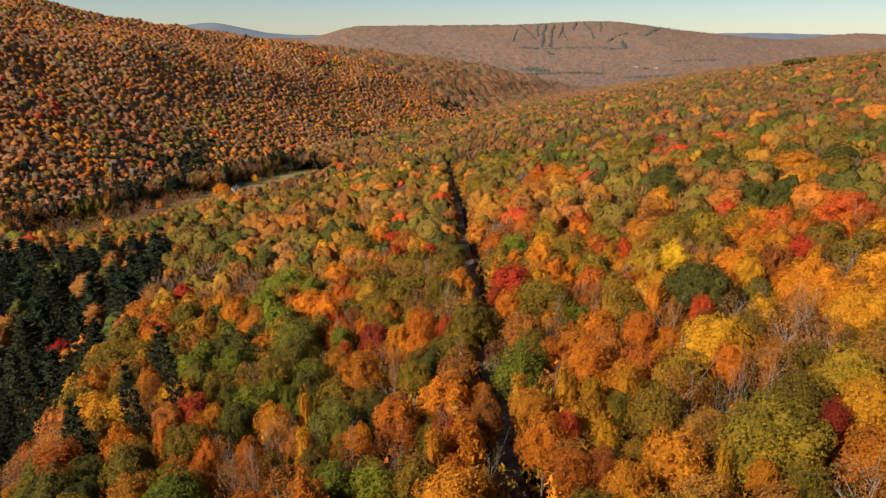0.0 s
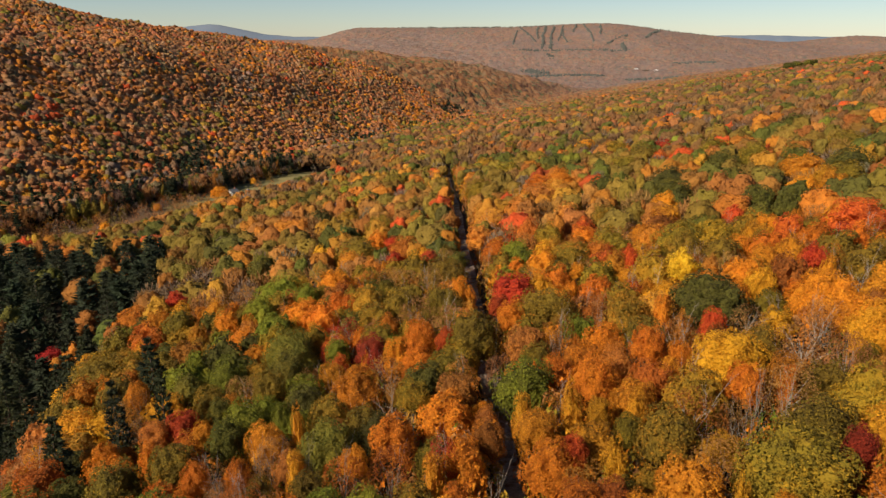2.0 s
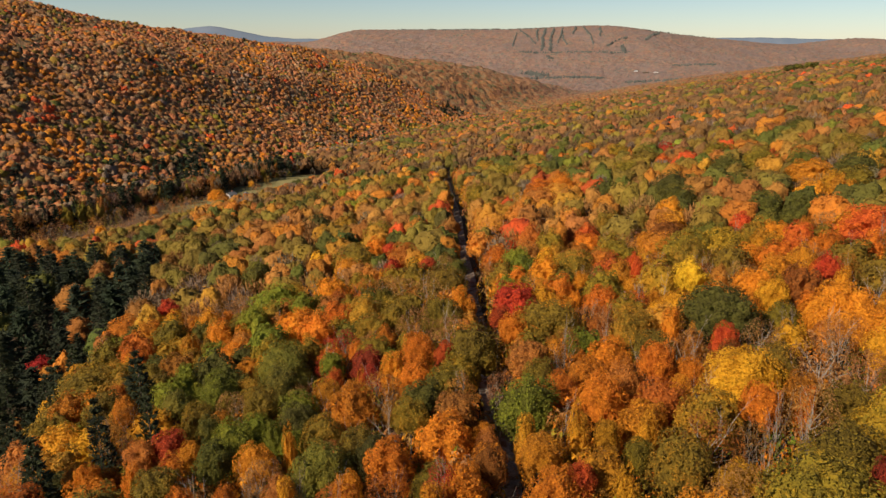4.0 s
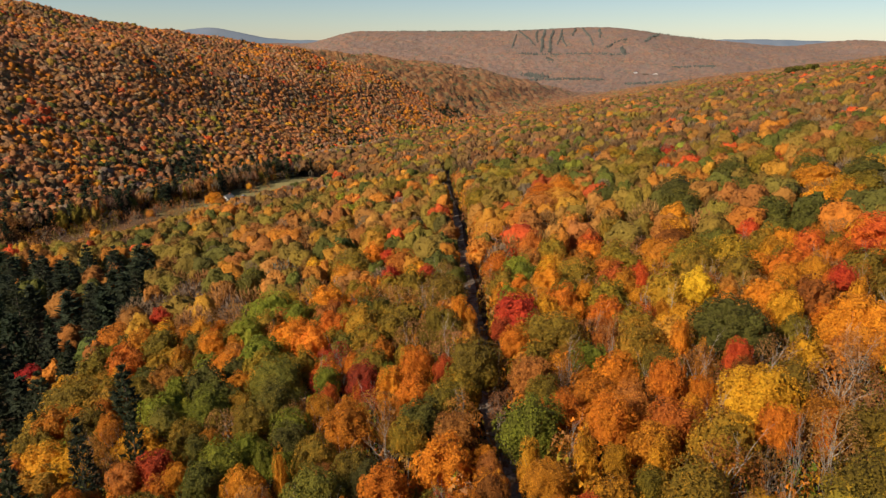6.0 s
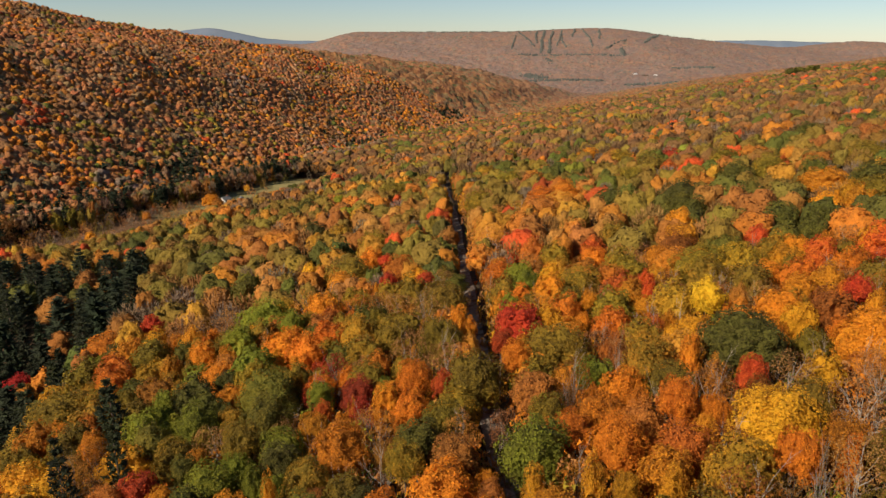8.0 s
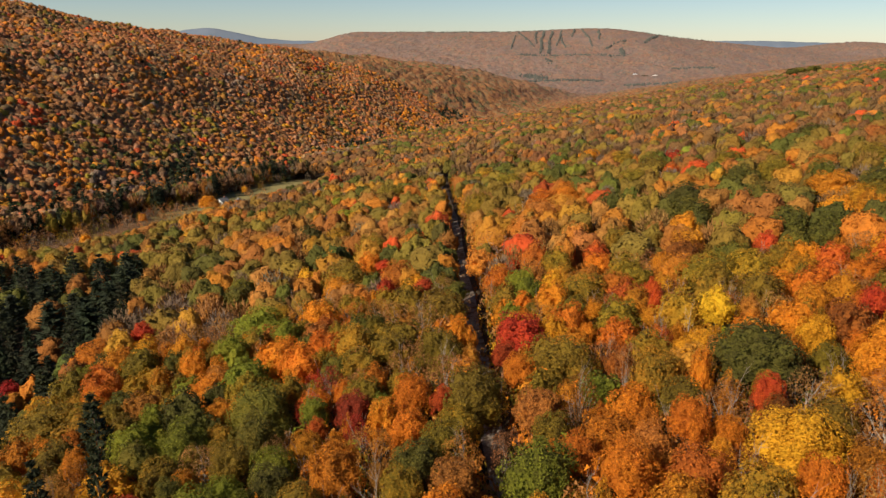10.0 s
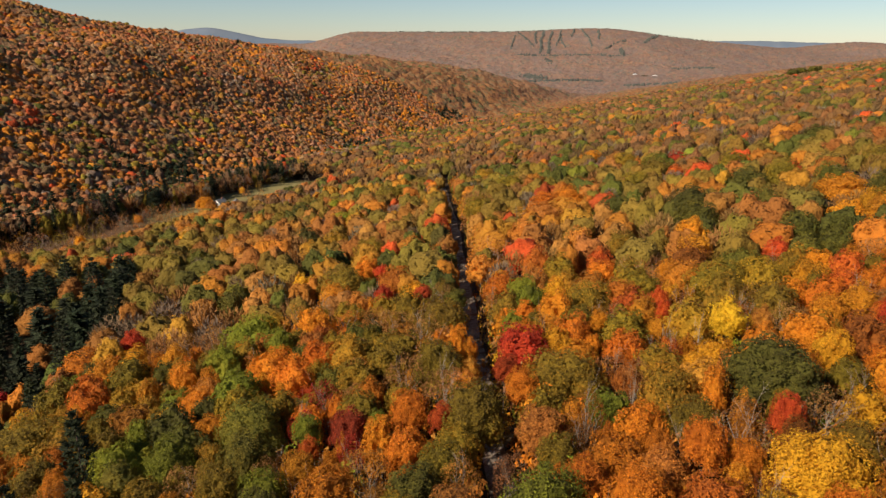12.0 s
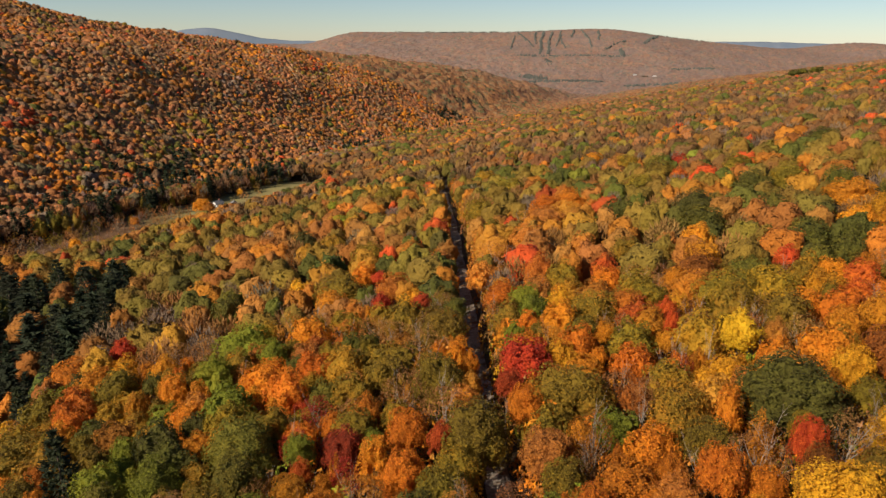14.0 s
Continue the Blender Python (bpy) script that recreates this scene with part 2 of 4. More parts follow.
def twig_mesh(name, seed, height, spread, mat):
    """The bare boughs of a leafless tree: three orders of thin rising twigs."""
    rng = np.random.RandomState(seed)
    out = []

    def grow(base, way, ln, girth, order):
        mid = base + way * ln * 0.5 + rng.normal(0, 0.06 * ln, 3)
        tip = base + way * ln
        out.append(tube([base, mid, tip], (girth, girth * 0.7, girth * 0.35), 3))
        if order < 3:
            for _ in range(3 if order else 9):
                at = base + (tip - base) * rng.uniform(0.35, 1.0)
                w = unit(way + rng.normal(0, 0.55, 3) * (1, 1, 0.5) * spread + (0, 0, 0.25))
                grow(at, w, ln * rng.uniform(0.38, 0.6), girth * 0.5, order + 1)

    grow(np.array((0, 0, -0.5)), np.array((0.02, 0.01, 1.0)), height * 0.72, 0.16, 0)
    return mesh_of(name, *joined(out), [mat], True)


def pine_leaves(rng, count, size, height, r, z0):
    """Whorls of spreading, feathery boughs round a pointed top."""
    tiers, arms = 12, 7
    t = rng.randint(0, tiers, count)
    arm = rng.randint(0, arms, count)
    u = (t + 0.5) / tiers
    jig = np.random.RandomState(int(height * 7)).uniform(0.65, 1.15, (tiers, arms))
    a = (arm + 0.37 * t) * 6.283 / arms + rng.normal(0, 0.16, count)
    reach = r * np.minimum(1.25 * (1 - u) ** 0.7, 1) * jig[t, arm]
    k = np.sqrt(rng.uniform(0.05, 1, count))
    z = z0 + (height - z0) * u + 0.10 * reach * k + rng.normal(0, 0.14, count)
    c = np.stack([np.cos(a) * reach * k, np.sin(a) * reach * k, z], -1)
    ax = np.stack([np.cos(a), np.sin(a), np.full(count, 0.15)], -1) + rng.normal(0, 0.35, (count, 3))
    return sprays(rng, c, np.stack([np.cos(a) * 0.3, np.sin(a) * 0.3, np.ones(count)], -1), size, ax, 0.45)


# crowns of 4.5 m radius that top out 16 m above the soil, in dense and plain makes
ROUND_NEAR, ROUND, SPIRE, THIN, PINES, GREAT = [], [], [], [], [], []
MAPLE = [LEAF["orange"]]
for k in range(7):
    rng = np.random.RandomState(100 + k)
    ROUND_NEAR.append(mesh_of("crown_dense", *crown_leaves(rng, 4200, 0.27, 4.5, 6.6 + 0.35 * k, 16.0, 36 + 5 * k, fine=3, lump=0.31 - 0.012 * k, heart=0.8), MAPLE))
for k in range(9):
    rng = np.random.RandomState(200 + k)
    ROUND.append(mesh_of("crown_plain", *crown_leaves(rng, 1900, 0.38, 4.5, 7.0 + 0.3 * k, 16.0, 28 + 3 * k, lump=0.32 - 0.01 * k, heart=0.82), MAPLE))
for k in range(3):
    rng = np.random.RandomState(250 + k)
    GREAT.append(mesh_of("crown_great", *crown_leaves(rng, 7600, 0.2, 4.5, 7.0 + 0.4 * k, 16.0, 60 + 8 * k, fine=4, lump=0.25, heart=0.84), MAPLE))
for k in range(3):
    rng = np.random.RandomState(300 + k)
    SPIRE.append(mesh_of("crown_slim", *crown_leaves(rng, 2600, 0.28, 4.2, 4.5, 17.0, 40, 0.66, 0.78, lump=0.25), MAPLE))
for k in range(4):
    rng = np.random.RandomState(350 + k)
    THIN.append(mesh_of("crown_thin", *crown_leaves(rng, 2000, 0.25, 4.4, 6.5, 15.8, 44, 1.0, 0, lump=0.3), MAPLE))
for k in range(4):
    rng = np.random.RandomState(400 + k)
    PINES.append(mesh_of("pine_boughs", *pine_leaves(rng, 1900, 0.85, 19.0 + k, 4.5, 3.0), [LEAF["pine"]]))
TRUNKS = [trunk_mesh("trunk", 10 + k, 12.5, 0.24, 5, BARK) for k in range(4)]
PALE_TRUNKS = [trunk_mesh("pale_trunk", 20 + k, 12.5, 0.18, 5, BARK_PALE) for k in range(3)]
PINE_TRUNKS = [trunk_mesh("pine_trunk", 30 + k, 17.0, 0.24, 0, BARK) for k in range(2)]
TWIGS = [twig_mesh("bare_boughs", 40 + k, 15.0, 1.0, BARK_PALE) for k in range(4)]

KINDS = {
    # leaf kind: object name, label
    "orange": ("maple_tree", "orange autumn maple with a rounded leafy crown"),
    "gold": ("birch_tree", "golden yellow-orange birch with a loose leafy crown"),
    "yellow": ("aspen_tree", "bright yellow aspen in full autumn colour"),
    "peach": ("beech_tree", "pale orange beech with a soft thinning crown"),
    "rust": ("oak_tree", "rust-brown oak with a dense autumn crown"),
    "red": ("red_maple_tree", "scarlet red maple with a bushy autumn crown"),
    "crimson": ("red_maple_tree", "dark crimson maple with thin upper branches"),
    "olive": ("oak_tree", "olive-green oak turning bronze, broad domed crown"),
    "green": ("linden_tree", "fresh green broadleaf tree not yet turned"),
    "darkgreen": ("oak_tree", "dark green oak with a dense domed crown"),
    "brown": ("ash_tree", "brown half-bare ash with thin dry leaves"),
    "pine": ("pine_tree", "dark green hemlock pine with drooping boughs"),
    "grey": ("bare_tree", "leafless grey tree with pale upright branches"),
}


def child(name, me, parent, mat=None):
    ob = new(name, me)
    ob.parent = parent
    if mat:
        ob.material_slots[0].link = "OBJECT"
        ob.material_slots[0].material = mat
    return ob


def plant(kind, x, y, r, h, rng, dense, slim=False):
    """One tree of its own: an empty at its foot with trunk and crown."""
    name, label = KINDS[kind]
    ob = new(name)
    z = float(soil(x, y))
    ob.matrix_world = pose(x, y, z, 0, 0, rng.uniform(0, 360)) @ Matrix.Diagonal((r / 4.5, r / 4.5, h / 16.0, 1))
    ob.empty_display_size = 0.5
    tagged(ob, label, "tree", "trees of the wood")
    if kind == "pine":
        child("trunk", PINE_TRUNKS[rng.randint(2)], ob)
        child("crown", PINES[rng.randint(4)], ob)
    elif kind == "grey":
        child("crown", TWIGS[rng.randint(4)], ob)
    else:
        pale = kind in ("gold", "yellow", "peach", "brown")
        child("trunk", (PALE_TRUNKS if pale else TRUNKS)[rng.randint(3)], ob)
        thin = kind == "brown" or kind in ("peach", "crimson", "rust") and rng.uniform() < 0.45
        if thin:
            me = THIN[rng.randint(4)]
            child("branchwork", TWIGS[rng.randint(4)], ob)
        elif slim:
            me = SPIRE[rng.randint(3)]
        else:
            me = GREAT[rng.randint(3)] if dense and r > 4.4 else ROUND_NEAR[rng.randint(7)] if dense or r > 4.8 else ROUND[rng.randint(9)]
        # a small crown is as round as a large one: it sits at the top of a longer trunk
        deep = 0.72 if slim else min(max(r / 4.6, 0.5), 1.0) * 16.0 / h
        child("crown", me, ob, LEAF[kind]).matrix_basis = pose(0, 0, 16.0 * (1 - deep)) @ Matrix.Diagonal((1, 1, deep, 1))
    return ob


# ---- the ground: one sheet to the horizon ----
def ground_material():
    """Leaf litter; on the valley floor mown grass by the house and russet sedge further down."""
    m = Nodes("forest_floor", 0.95)
    geo = m.n.new("ShaderNodeNewGeometry")
    p = geo.outputs["Position"]
    fine = m.noise(p, 1.6, 6.0)
    broad = m.noise(p, 0.06, 3.0)
    litter = m.ramp(fine, [(0.3, (0.022, 0.014, 0.008)), (0.55, (0.06, 0.034, 0.016)), (0.75, (0.14, 0.075, 0.03))])
    litter = m.mix(m.math("MULTIPLY", broad, 0.6), litter, (0.07, 0.05, 0.022))
    mp = m.node("ShaderNodeMapping", Vector=p, Rotation=(0, 0, -math.atan2(0.917, 0.398)))
    sep = m.n.new("ShaderNodeSeparateXYZ")
    m.link(mp.outputs[0], sep.inputs[0])
    u0, v0 = valley_uv(0.0, 0.0)
    wob = m.math("MULTIPLY", m.math("SUBTRACT", m.noise(p, 0.07, 5.0), 0.5), 40.0)
    u = m.math("ADD", m.math("ADD", sep.outputs["X"], u0), wob)
    v = m.math("ADD", m.math("SUBTRACT", v0, sep.outputs["Y"]), wob)

    def step(val, lo, hi):
        nd = m.node("ShaderNodeMapRange", Value=val, **{"From Min": lo, "From Max": hi})
        nd.interpolation_type = "SMOOTHSTEP"
        return nd.outputs[0]

    band = m.math("MULTIPLY", m.math("MULTIPLY", step(v, -34.0, -28.0), step(v, 60.0, 40.0)), m.math("MULTIPLY", step(u, -25.0, -5.0), step(u, 320.0, 300.0)))
    lawn = m.ramp(fine, [(0.3, (0.14, 0.12, 0.04)), (0.7, (0.26, 0.21, 0.08))])
    sedge = m.ramp(fine, [(0.3, (0.085, 0.042, 0.018)), (0.7, (0.18, 0.092, 0.036))])
    grass = m.mix(step(u, 95.0, 140.0), sedge, m.mix(step(v, 22.0, 12.0), sedge, lawn))
    m.color(m.mix(band, litter, grass))
    m.bump(fine, 0.7, 0.2)
    return m.mat


def graded(lo, hi, fine, count):
    """Grid lines that lie close at 0 and wide apart far off."""
    t = np.linspace(math.asinh(lo / fine), math.asinh(hi / fine), count)
    return fine * np.sinh(t)


def sheet(xs, ys, height):
    gx, gy = np.meshgrid(xs, ys)
    v = np.stack([gx, gy, height(gx, gy)], -1).reshape(-1, 3)
    w = len(xs)
    i = (np.arange(len(ys) - 1)[:, None] * w + np.arange(w - 1)[None]).ravel()
    return v, np.stack([i, i + 1, i + w + 1, i + w], -1)


tagged(new("ground", mesh_of("ground", *sheet(graded(-3600, 3600, 120, 161), graded(-500, 4950, 150, 221), soil), [ground_material()], True)), "leaf-strewn forest floor over plateau, valley and hills", "ground", kind="structure")

# ---- the track: a pale dirt lane under the gap in the trees ----
def lane_material():
    m = Nodes("dirt_lane", 0.95)
    p = m.n.new("ShaderNodeNewGeometry").outputs["Position"]
    dirt = m.ramp(m.noise(p, 2.4, 6.0), [(0.3, (0.16, 0.125, 0.095)), (0.7, (0.36, 0.31, 0.25))])
    fallen = m.ramp(m.noise(p, 0.35, 5.0, 0.7), [(0.45, (0, 0, 0)), (0.6, (1, 1, 1))])
    m.color(m.mix(fallen, dirt, (0.13, 0.07, 0.03)))
    m.bump(m.noise(p, 3.0, 5.0), 0.6, 0.1)
    return m.mat


ys = np.arange(40.0, 480.0, 4.0)
lane = np.array((-1.9, -1.2, -0.5, 0.5, 1.2, 1.9))
gy = np.repeat(ys[:, None], 6, 1)
gx = cut_x(gy) + lane[None] + 0.25 * np.sin(gy * 0.13)
v = np.stack([gx, gy, soil(gx, gy) + (0.15, 0.1, 0.2, 0.2, 0.1, 0.15)], -1).reshape(-1, 3)
i = (np.arange(len(ys) - 1)[:, None] * 6 + np.arange(5)[None]).ravel()
tagged(new("road", mesh_of("road", v, np.stack([i, i + 1, i + 7, i + 6], -1), [lane_material()], True)), "pale dirt lane with two wheel ruts, strewn with leaves", "road", kind="structure")

# ---- trees that stand out, one by one: x, y, crown radius ----
GREEN_TREES = [(-43.0, 174.5, 6.5), (11.7, 92.5, 4.2), (-30.0, 95.2, 3.8), (-35.3, 138.2, 4.7), (18.6, 170.4, 3.3), (-33.1, 161.3, 2.9), (-56.5, 388.6, 4.3), (-43.6, 155.6, 3.5), (-19.1, 117.7, 2.4)]
DARKGREEN_TREES = [(-28.9, 122.8, 5.3), (-21.5, 99.2, 3.2), (-15.0, 83.8, 4.5), (-30.8, 89.5, 3.0), (-56.6, 205.8, 4.5), (45.7, 113.2, 6.8), (-2.6, 97.8, 3.6), (92.1, 179.4, 3.8), (89.5, 194.1, 4.5), (104.5, 257.7, 7.5), (126.3, 214.4, 7.5), (79.4, 238.4, 7.5), (58.9, 253.0, 6.4), (103.4, 350.1, 7.5), (-95.9, 289.5, 5.0), (172.2, 340.9, 7.5), (-74.1, 390.5, 6.6)]
OLIVE_TREES = [(0.1, 135.7, 4.5), (5.3, 116.1, 5.2), (19.5, 124.5, 6.6), (31.6, 114.0, 4.3), (35.2, 63.1, 5.7), (49.6, 74.1, 4.8), (30.0, 159.8, 5.5), (-17.0, 148.5, 4.0), (-7.7, 147.5, 4.6), (0.9, 162.8, 5.7), (54.8, 156.5, 5.4), (63.2, 155.9, 6.0), (-25.8, 206.1, 7.5), (-64.9, 159.4, 4.3), (-72.6, 135.0, 6.2), (-6.7, 174.6, 4.6), (-21.8, 244.2, 6.3), (16.3, 291.9, 7.5), (33.0, 339.2, 7.5), (32.7, 140.5, 4.3), (25.5, 72.3, 3.7), (-36.5, 84.1, 3.6), (76.7, 290.4, 7.5), (-78.0, 155.4, 4.2), (-38.9, 277.2, 5.9)]
ORANGE_TREES = [(0.5, 86.2, 4.4), (-6.5, 82.3, 3.3), (13.5, 61.4, 2.4), (12.1, 70.1, 3.0), (62.8, 108.4, 5.7), (-26.4, 141.3, 3.8), (-85.7, 178.1, 5.6), (-95.9, 170.2, 4.6), (-26.1, 79.1, 1.9), (-31.2, 78.3, 1.9), (-55.8, 85.5, 3.7), (-49.5, 91.4, 2.0), (-13.3, 100.2, 3.7), (21.2, 90.4, 3.3), (30.7, 98.1, 3.1), (56.2, 124.5, 3.8), (2.5, 73.7, 3.1), (67.2, 139.8, 3.6), (-27.8, 171.8, 4.5), (-4.2, 119.2, 3.2), (12.5, 121.1, 2.7), (-68.3, 149.8, 4.1)]
GOLD_TREES = [(24.7, 62.6, 3.9), (60.9, 91.0, 4.5), (40.1, 90.9, 5.2), (-20.7, 90.6, 1.6), (-26.8, 134.1, 1.7), (65.2, 198.9, 4.2), (10.6, 84.3, 2.3), (11.5, 78.7, 2.6), (24.0, 79.3, 2.2), (47.0, 66.3, 3.4), (116.4, 222.5, 7.5), (-88.1, 160.0, 5.1), (-88.2, 149.8, 4.9), (16.5, 82.0, 2.3), (-1.0, 70.9, 2.4), (-17.9, 76.5, 2.2), (19.0, 68.9, 2.3)]
YELLOW_TREES = [(48.7, 135.8, 3.0), (-125.3, 353.4, 3.9), (-39.3, 216.5, 3.8)]
PEACH_TREES = [(36.6, 260.9, 7.5), (16.1, 218.7, 6.6), (26.9, 232.4, 5.9), (45.0, 265.0, 6.7), (11.3, 198.5, 4.3), (13.8, 108.9, 3.7), (38.9, 211.3, 4.5), (-8.9, 103.1, 2.8), (-43.5, 95.4, 2.7)]
RUST_TREES = [(29.8, 76.1, 3.9), (19.9, 110.3, 3.0), (56.2, 174.4, 5.2), (-11.1, 200.4, 5.2), (-5.9, 73.7, 2.5), (-52.6, 110.1, 2.6), (-23.1, 71.1, 2.4), (5.5, 77.4, 2.2), (16.6, 62.1, 2.1), (-11.7, 74.3, 2.5)]
RED_TREES = [(-40.0, 97.1, 3.0), (14.7, 138.0, 4.3), (14.7, 71.7, 2.0), (91.2, 149.8, 6.4), (78.7, 154.2, 3.6), (111.4, 348.5, 6.5), (0.6, 115.9, 2.0), (-16.1, 211.3, 2.2), (42.4, 152.3, 1.7), (39.5, 187.3, 3.2), (41.4, 101.2, 2.0), (70.3, 129.3, 2.2), (-76.9, 187.8, 2.3), (11.0, 129.2, 2.3)]
CRIMSON_TREES = [(-18.6, 130.0, 2.5), (-13.3, 118.6, 2.9), (0.1, 73.5, 2.1), (42.1, 64.5, 1.8), (-121.5, 196.5, 3.5), (-3.7, 178.9, 2.3), (-20.0, 119.7, 2.2), (36.3, 126.5, 1.7)]
BROWN_TREES = [(51.0, 92.0, 4.1), (42.2, 78.3, 3.2), (47.2, 102.5, 3.2), (-22.5, 83.4, 2.4), (-25.5, 72.0, 2.8), (8.6, 97.9, 2.2), (52.8, 85.0, 2.7), (28.5, 65.8, 2.5), (-5.2, 132.8, 3.6)]
GREY_TREES = [(35.3, 73.3, 2.1), (72.4, 115.6, 3.0), (43.3, 133.4, 2.3), (5.4, 67.1, 1.9), (-17.5, 103.1, 1.9), (-12.5, 93.2, 1.7), (39.1, 79.1, 1.8), (-25.4, 85.2, 2.0), (-16.6, 77.6, 1.9), (-16.0, 106.2, 1.8)]
PINE_TREES = [(-132.1, 195.4, 5.3), (-180.8, 285.3, 5.6), (-156.8, 269.4, 5.9), (-148.8, 287.8, 5.6), (-126.2, 265.7, 5.2), (-110.8, 214.4, 4.7), (-104.1, 170.5, 4.6), (-116.1, 165.4, 5.3), (-100.6, 227.2, 4.5), (-54.6, 120.2, 3.9), (-55.5, 89.7, 3.4), (-50.9, 98.5, 2.8), (-146.5, 268.3, 5.3), (-145.5, 233.6, 5.2), (-110.0, 194.6, 4.3), (-116.5, 172.7, 4.7), (-92.4, 181.8, 3.7), (-166.4, 243.0, 5.4)]
NAMED = {"green": GREEN_TREES, "darkgreen": DARKGREEN_TREES, "olive": OLIVE_TREES, "orange": ORANGE_TREES, "gold": GOLD_TREES, "yellow": YELLOW_TREES, "peach": PEACH_TREES, "rust": RUST_TREES, "red": RED_TREES, "crimson": CRIMSON_TREES, "brown": BROWN_TREES, "grey": GREY_TREES, "pine": PINE_TREES}
# and further ones that the slope shows between them
FURTHER = {
    "gold": [(-70.2, 123.8, 3.4), (-56.9, 163.3, 3.0), (60.0, 182.7, 4.0), (104.2, 198.3, 4.6), (112.7, 201.3, 4.9), (108.2, 191.3, 4.2), (63.5, 132.8, 2.8), (56.5, 118.6, 3.1), (68.7, 119.8, 2.3), (-26.8, 195.4, 4.2)],
    "olive": [(-60.1, 117.8, 4.4), (-34.0, 132.7, 3.7), (-28.7, 106.0, 3.1), (-4.3, 92.1, 2.7), (-14.1, 136.6, 3.6), (-8.9, 140.6, 3.9), (18.6, 260.7, 4.0), (48.5, 202.2, 3.9), (42.2, 163.1, 3.8), (53.4, 149.3, 3.8), (58.7, 140.5, 4.3), (118.0, 260.3, 6.9), (119.3, 303.8, 7.4), (117.1, 199.3, 5.9), (150.3, 258.0, 7.4), (29.4, 186.4, 4.0), (95.3, 376.0, 7.4), (94.7, 324.4, 7.2), (25.6, 404.2, 7.4), (46.5, 487.7, 7.4), (-25.4, 386.6, 7.4)],
    "orange": [(-54.6, 113.6, 2.4), (-50.4, 152.1, 3.1), (-66.4, 143.3, 3.0), (39.7, 278.4, 7.3), (49.1, 282.0, 6.1), (83.4, 404.4, 6.3), (-21.4, 220.7, 4.1)],
    "peach": [(-52.7, 103.8, 2.3), (29.9, 269.2, 6.2), (56.6, 97.5, 3.0)],
    "green": [(-39.0, 116.0, 3.4), (19.2, 162.7, 3.1), (14.3, 151.2, 2.3), (-43.2, 330.8, 6.2)],
    "darkgreen": [(-27.1, 113.4, 3.4), (-35.6, 101.3, 2.1), (-8.6, 85.2, 2.4), (73.6, 218.4, 7.4), (84.6, 184.4, 4.6), (85.6, 170.1, 3.7), (95.2, 225.6, 4.6), (122.7, 238.9, 6.1), (-52.6, 293.7, 6.0)],
    "crimson": [(-11.6, 109.1, 1.7), (84.9, 143.6, 2.5)],
    "red": [(-17.9, 112.8, 1.5), (-74.1, 181.8, 2.8), (36.8, 180.2, 2.1), (96.0, 304.5, 3.6), (73.0, 170.6, 2.5), (72.8, 145.2, 2.7), (69.0, 125.0, 2.3), (40.4, 143.7, 1.3), (-13.4, 185.7, 2.3)],
    "rust": [(-53.2, 134.4, 3.6), (50.8, 162.5, 4.1), (24.6, 194.5, 3.5)],
    "pine": [(-44.6, 101.2, 2.5)],
    "brown": [(28.5, 118.3, 1.8)],
}
for kind, rows in FURTHER.items():
    NAMED[kind] = NAMED[kind] + rows


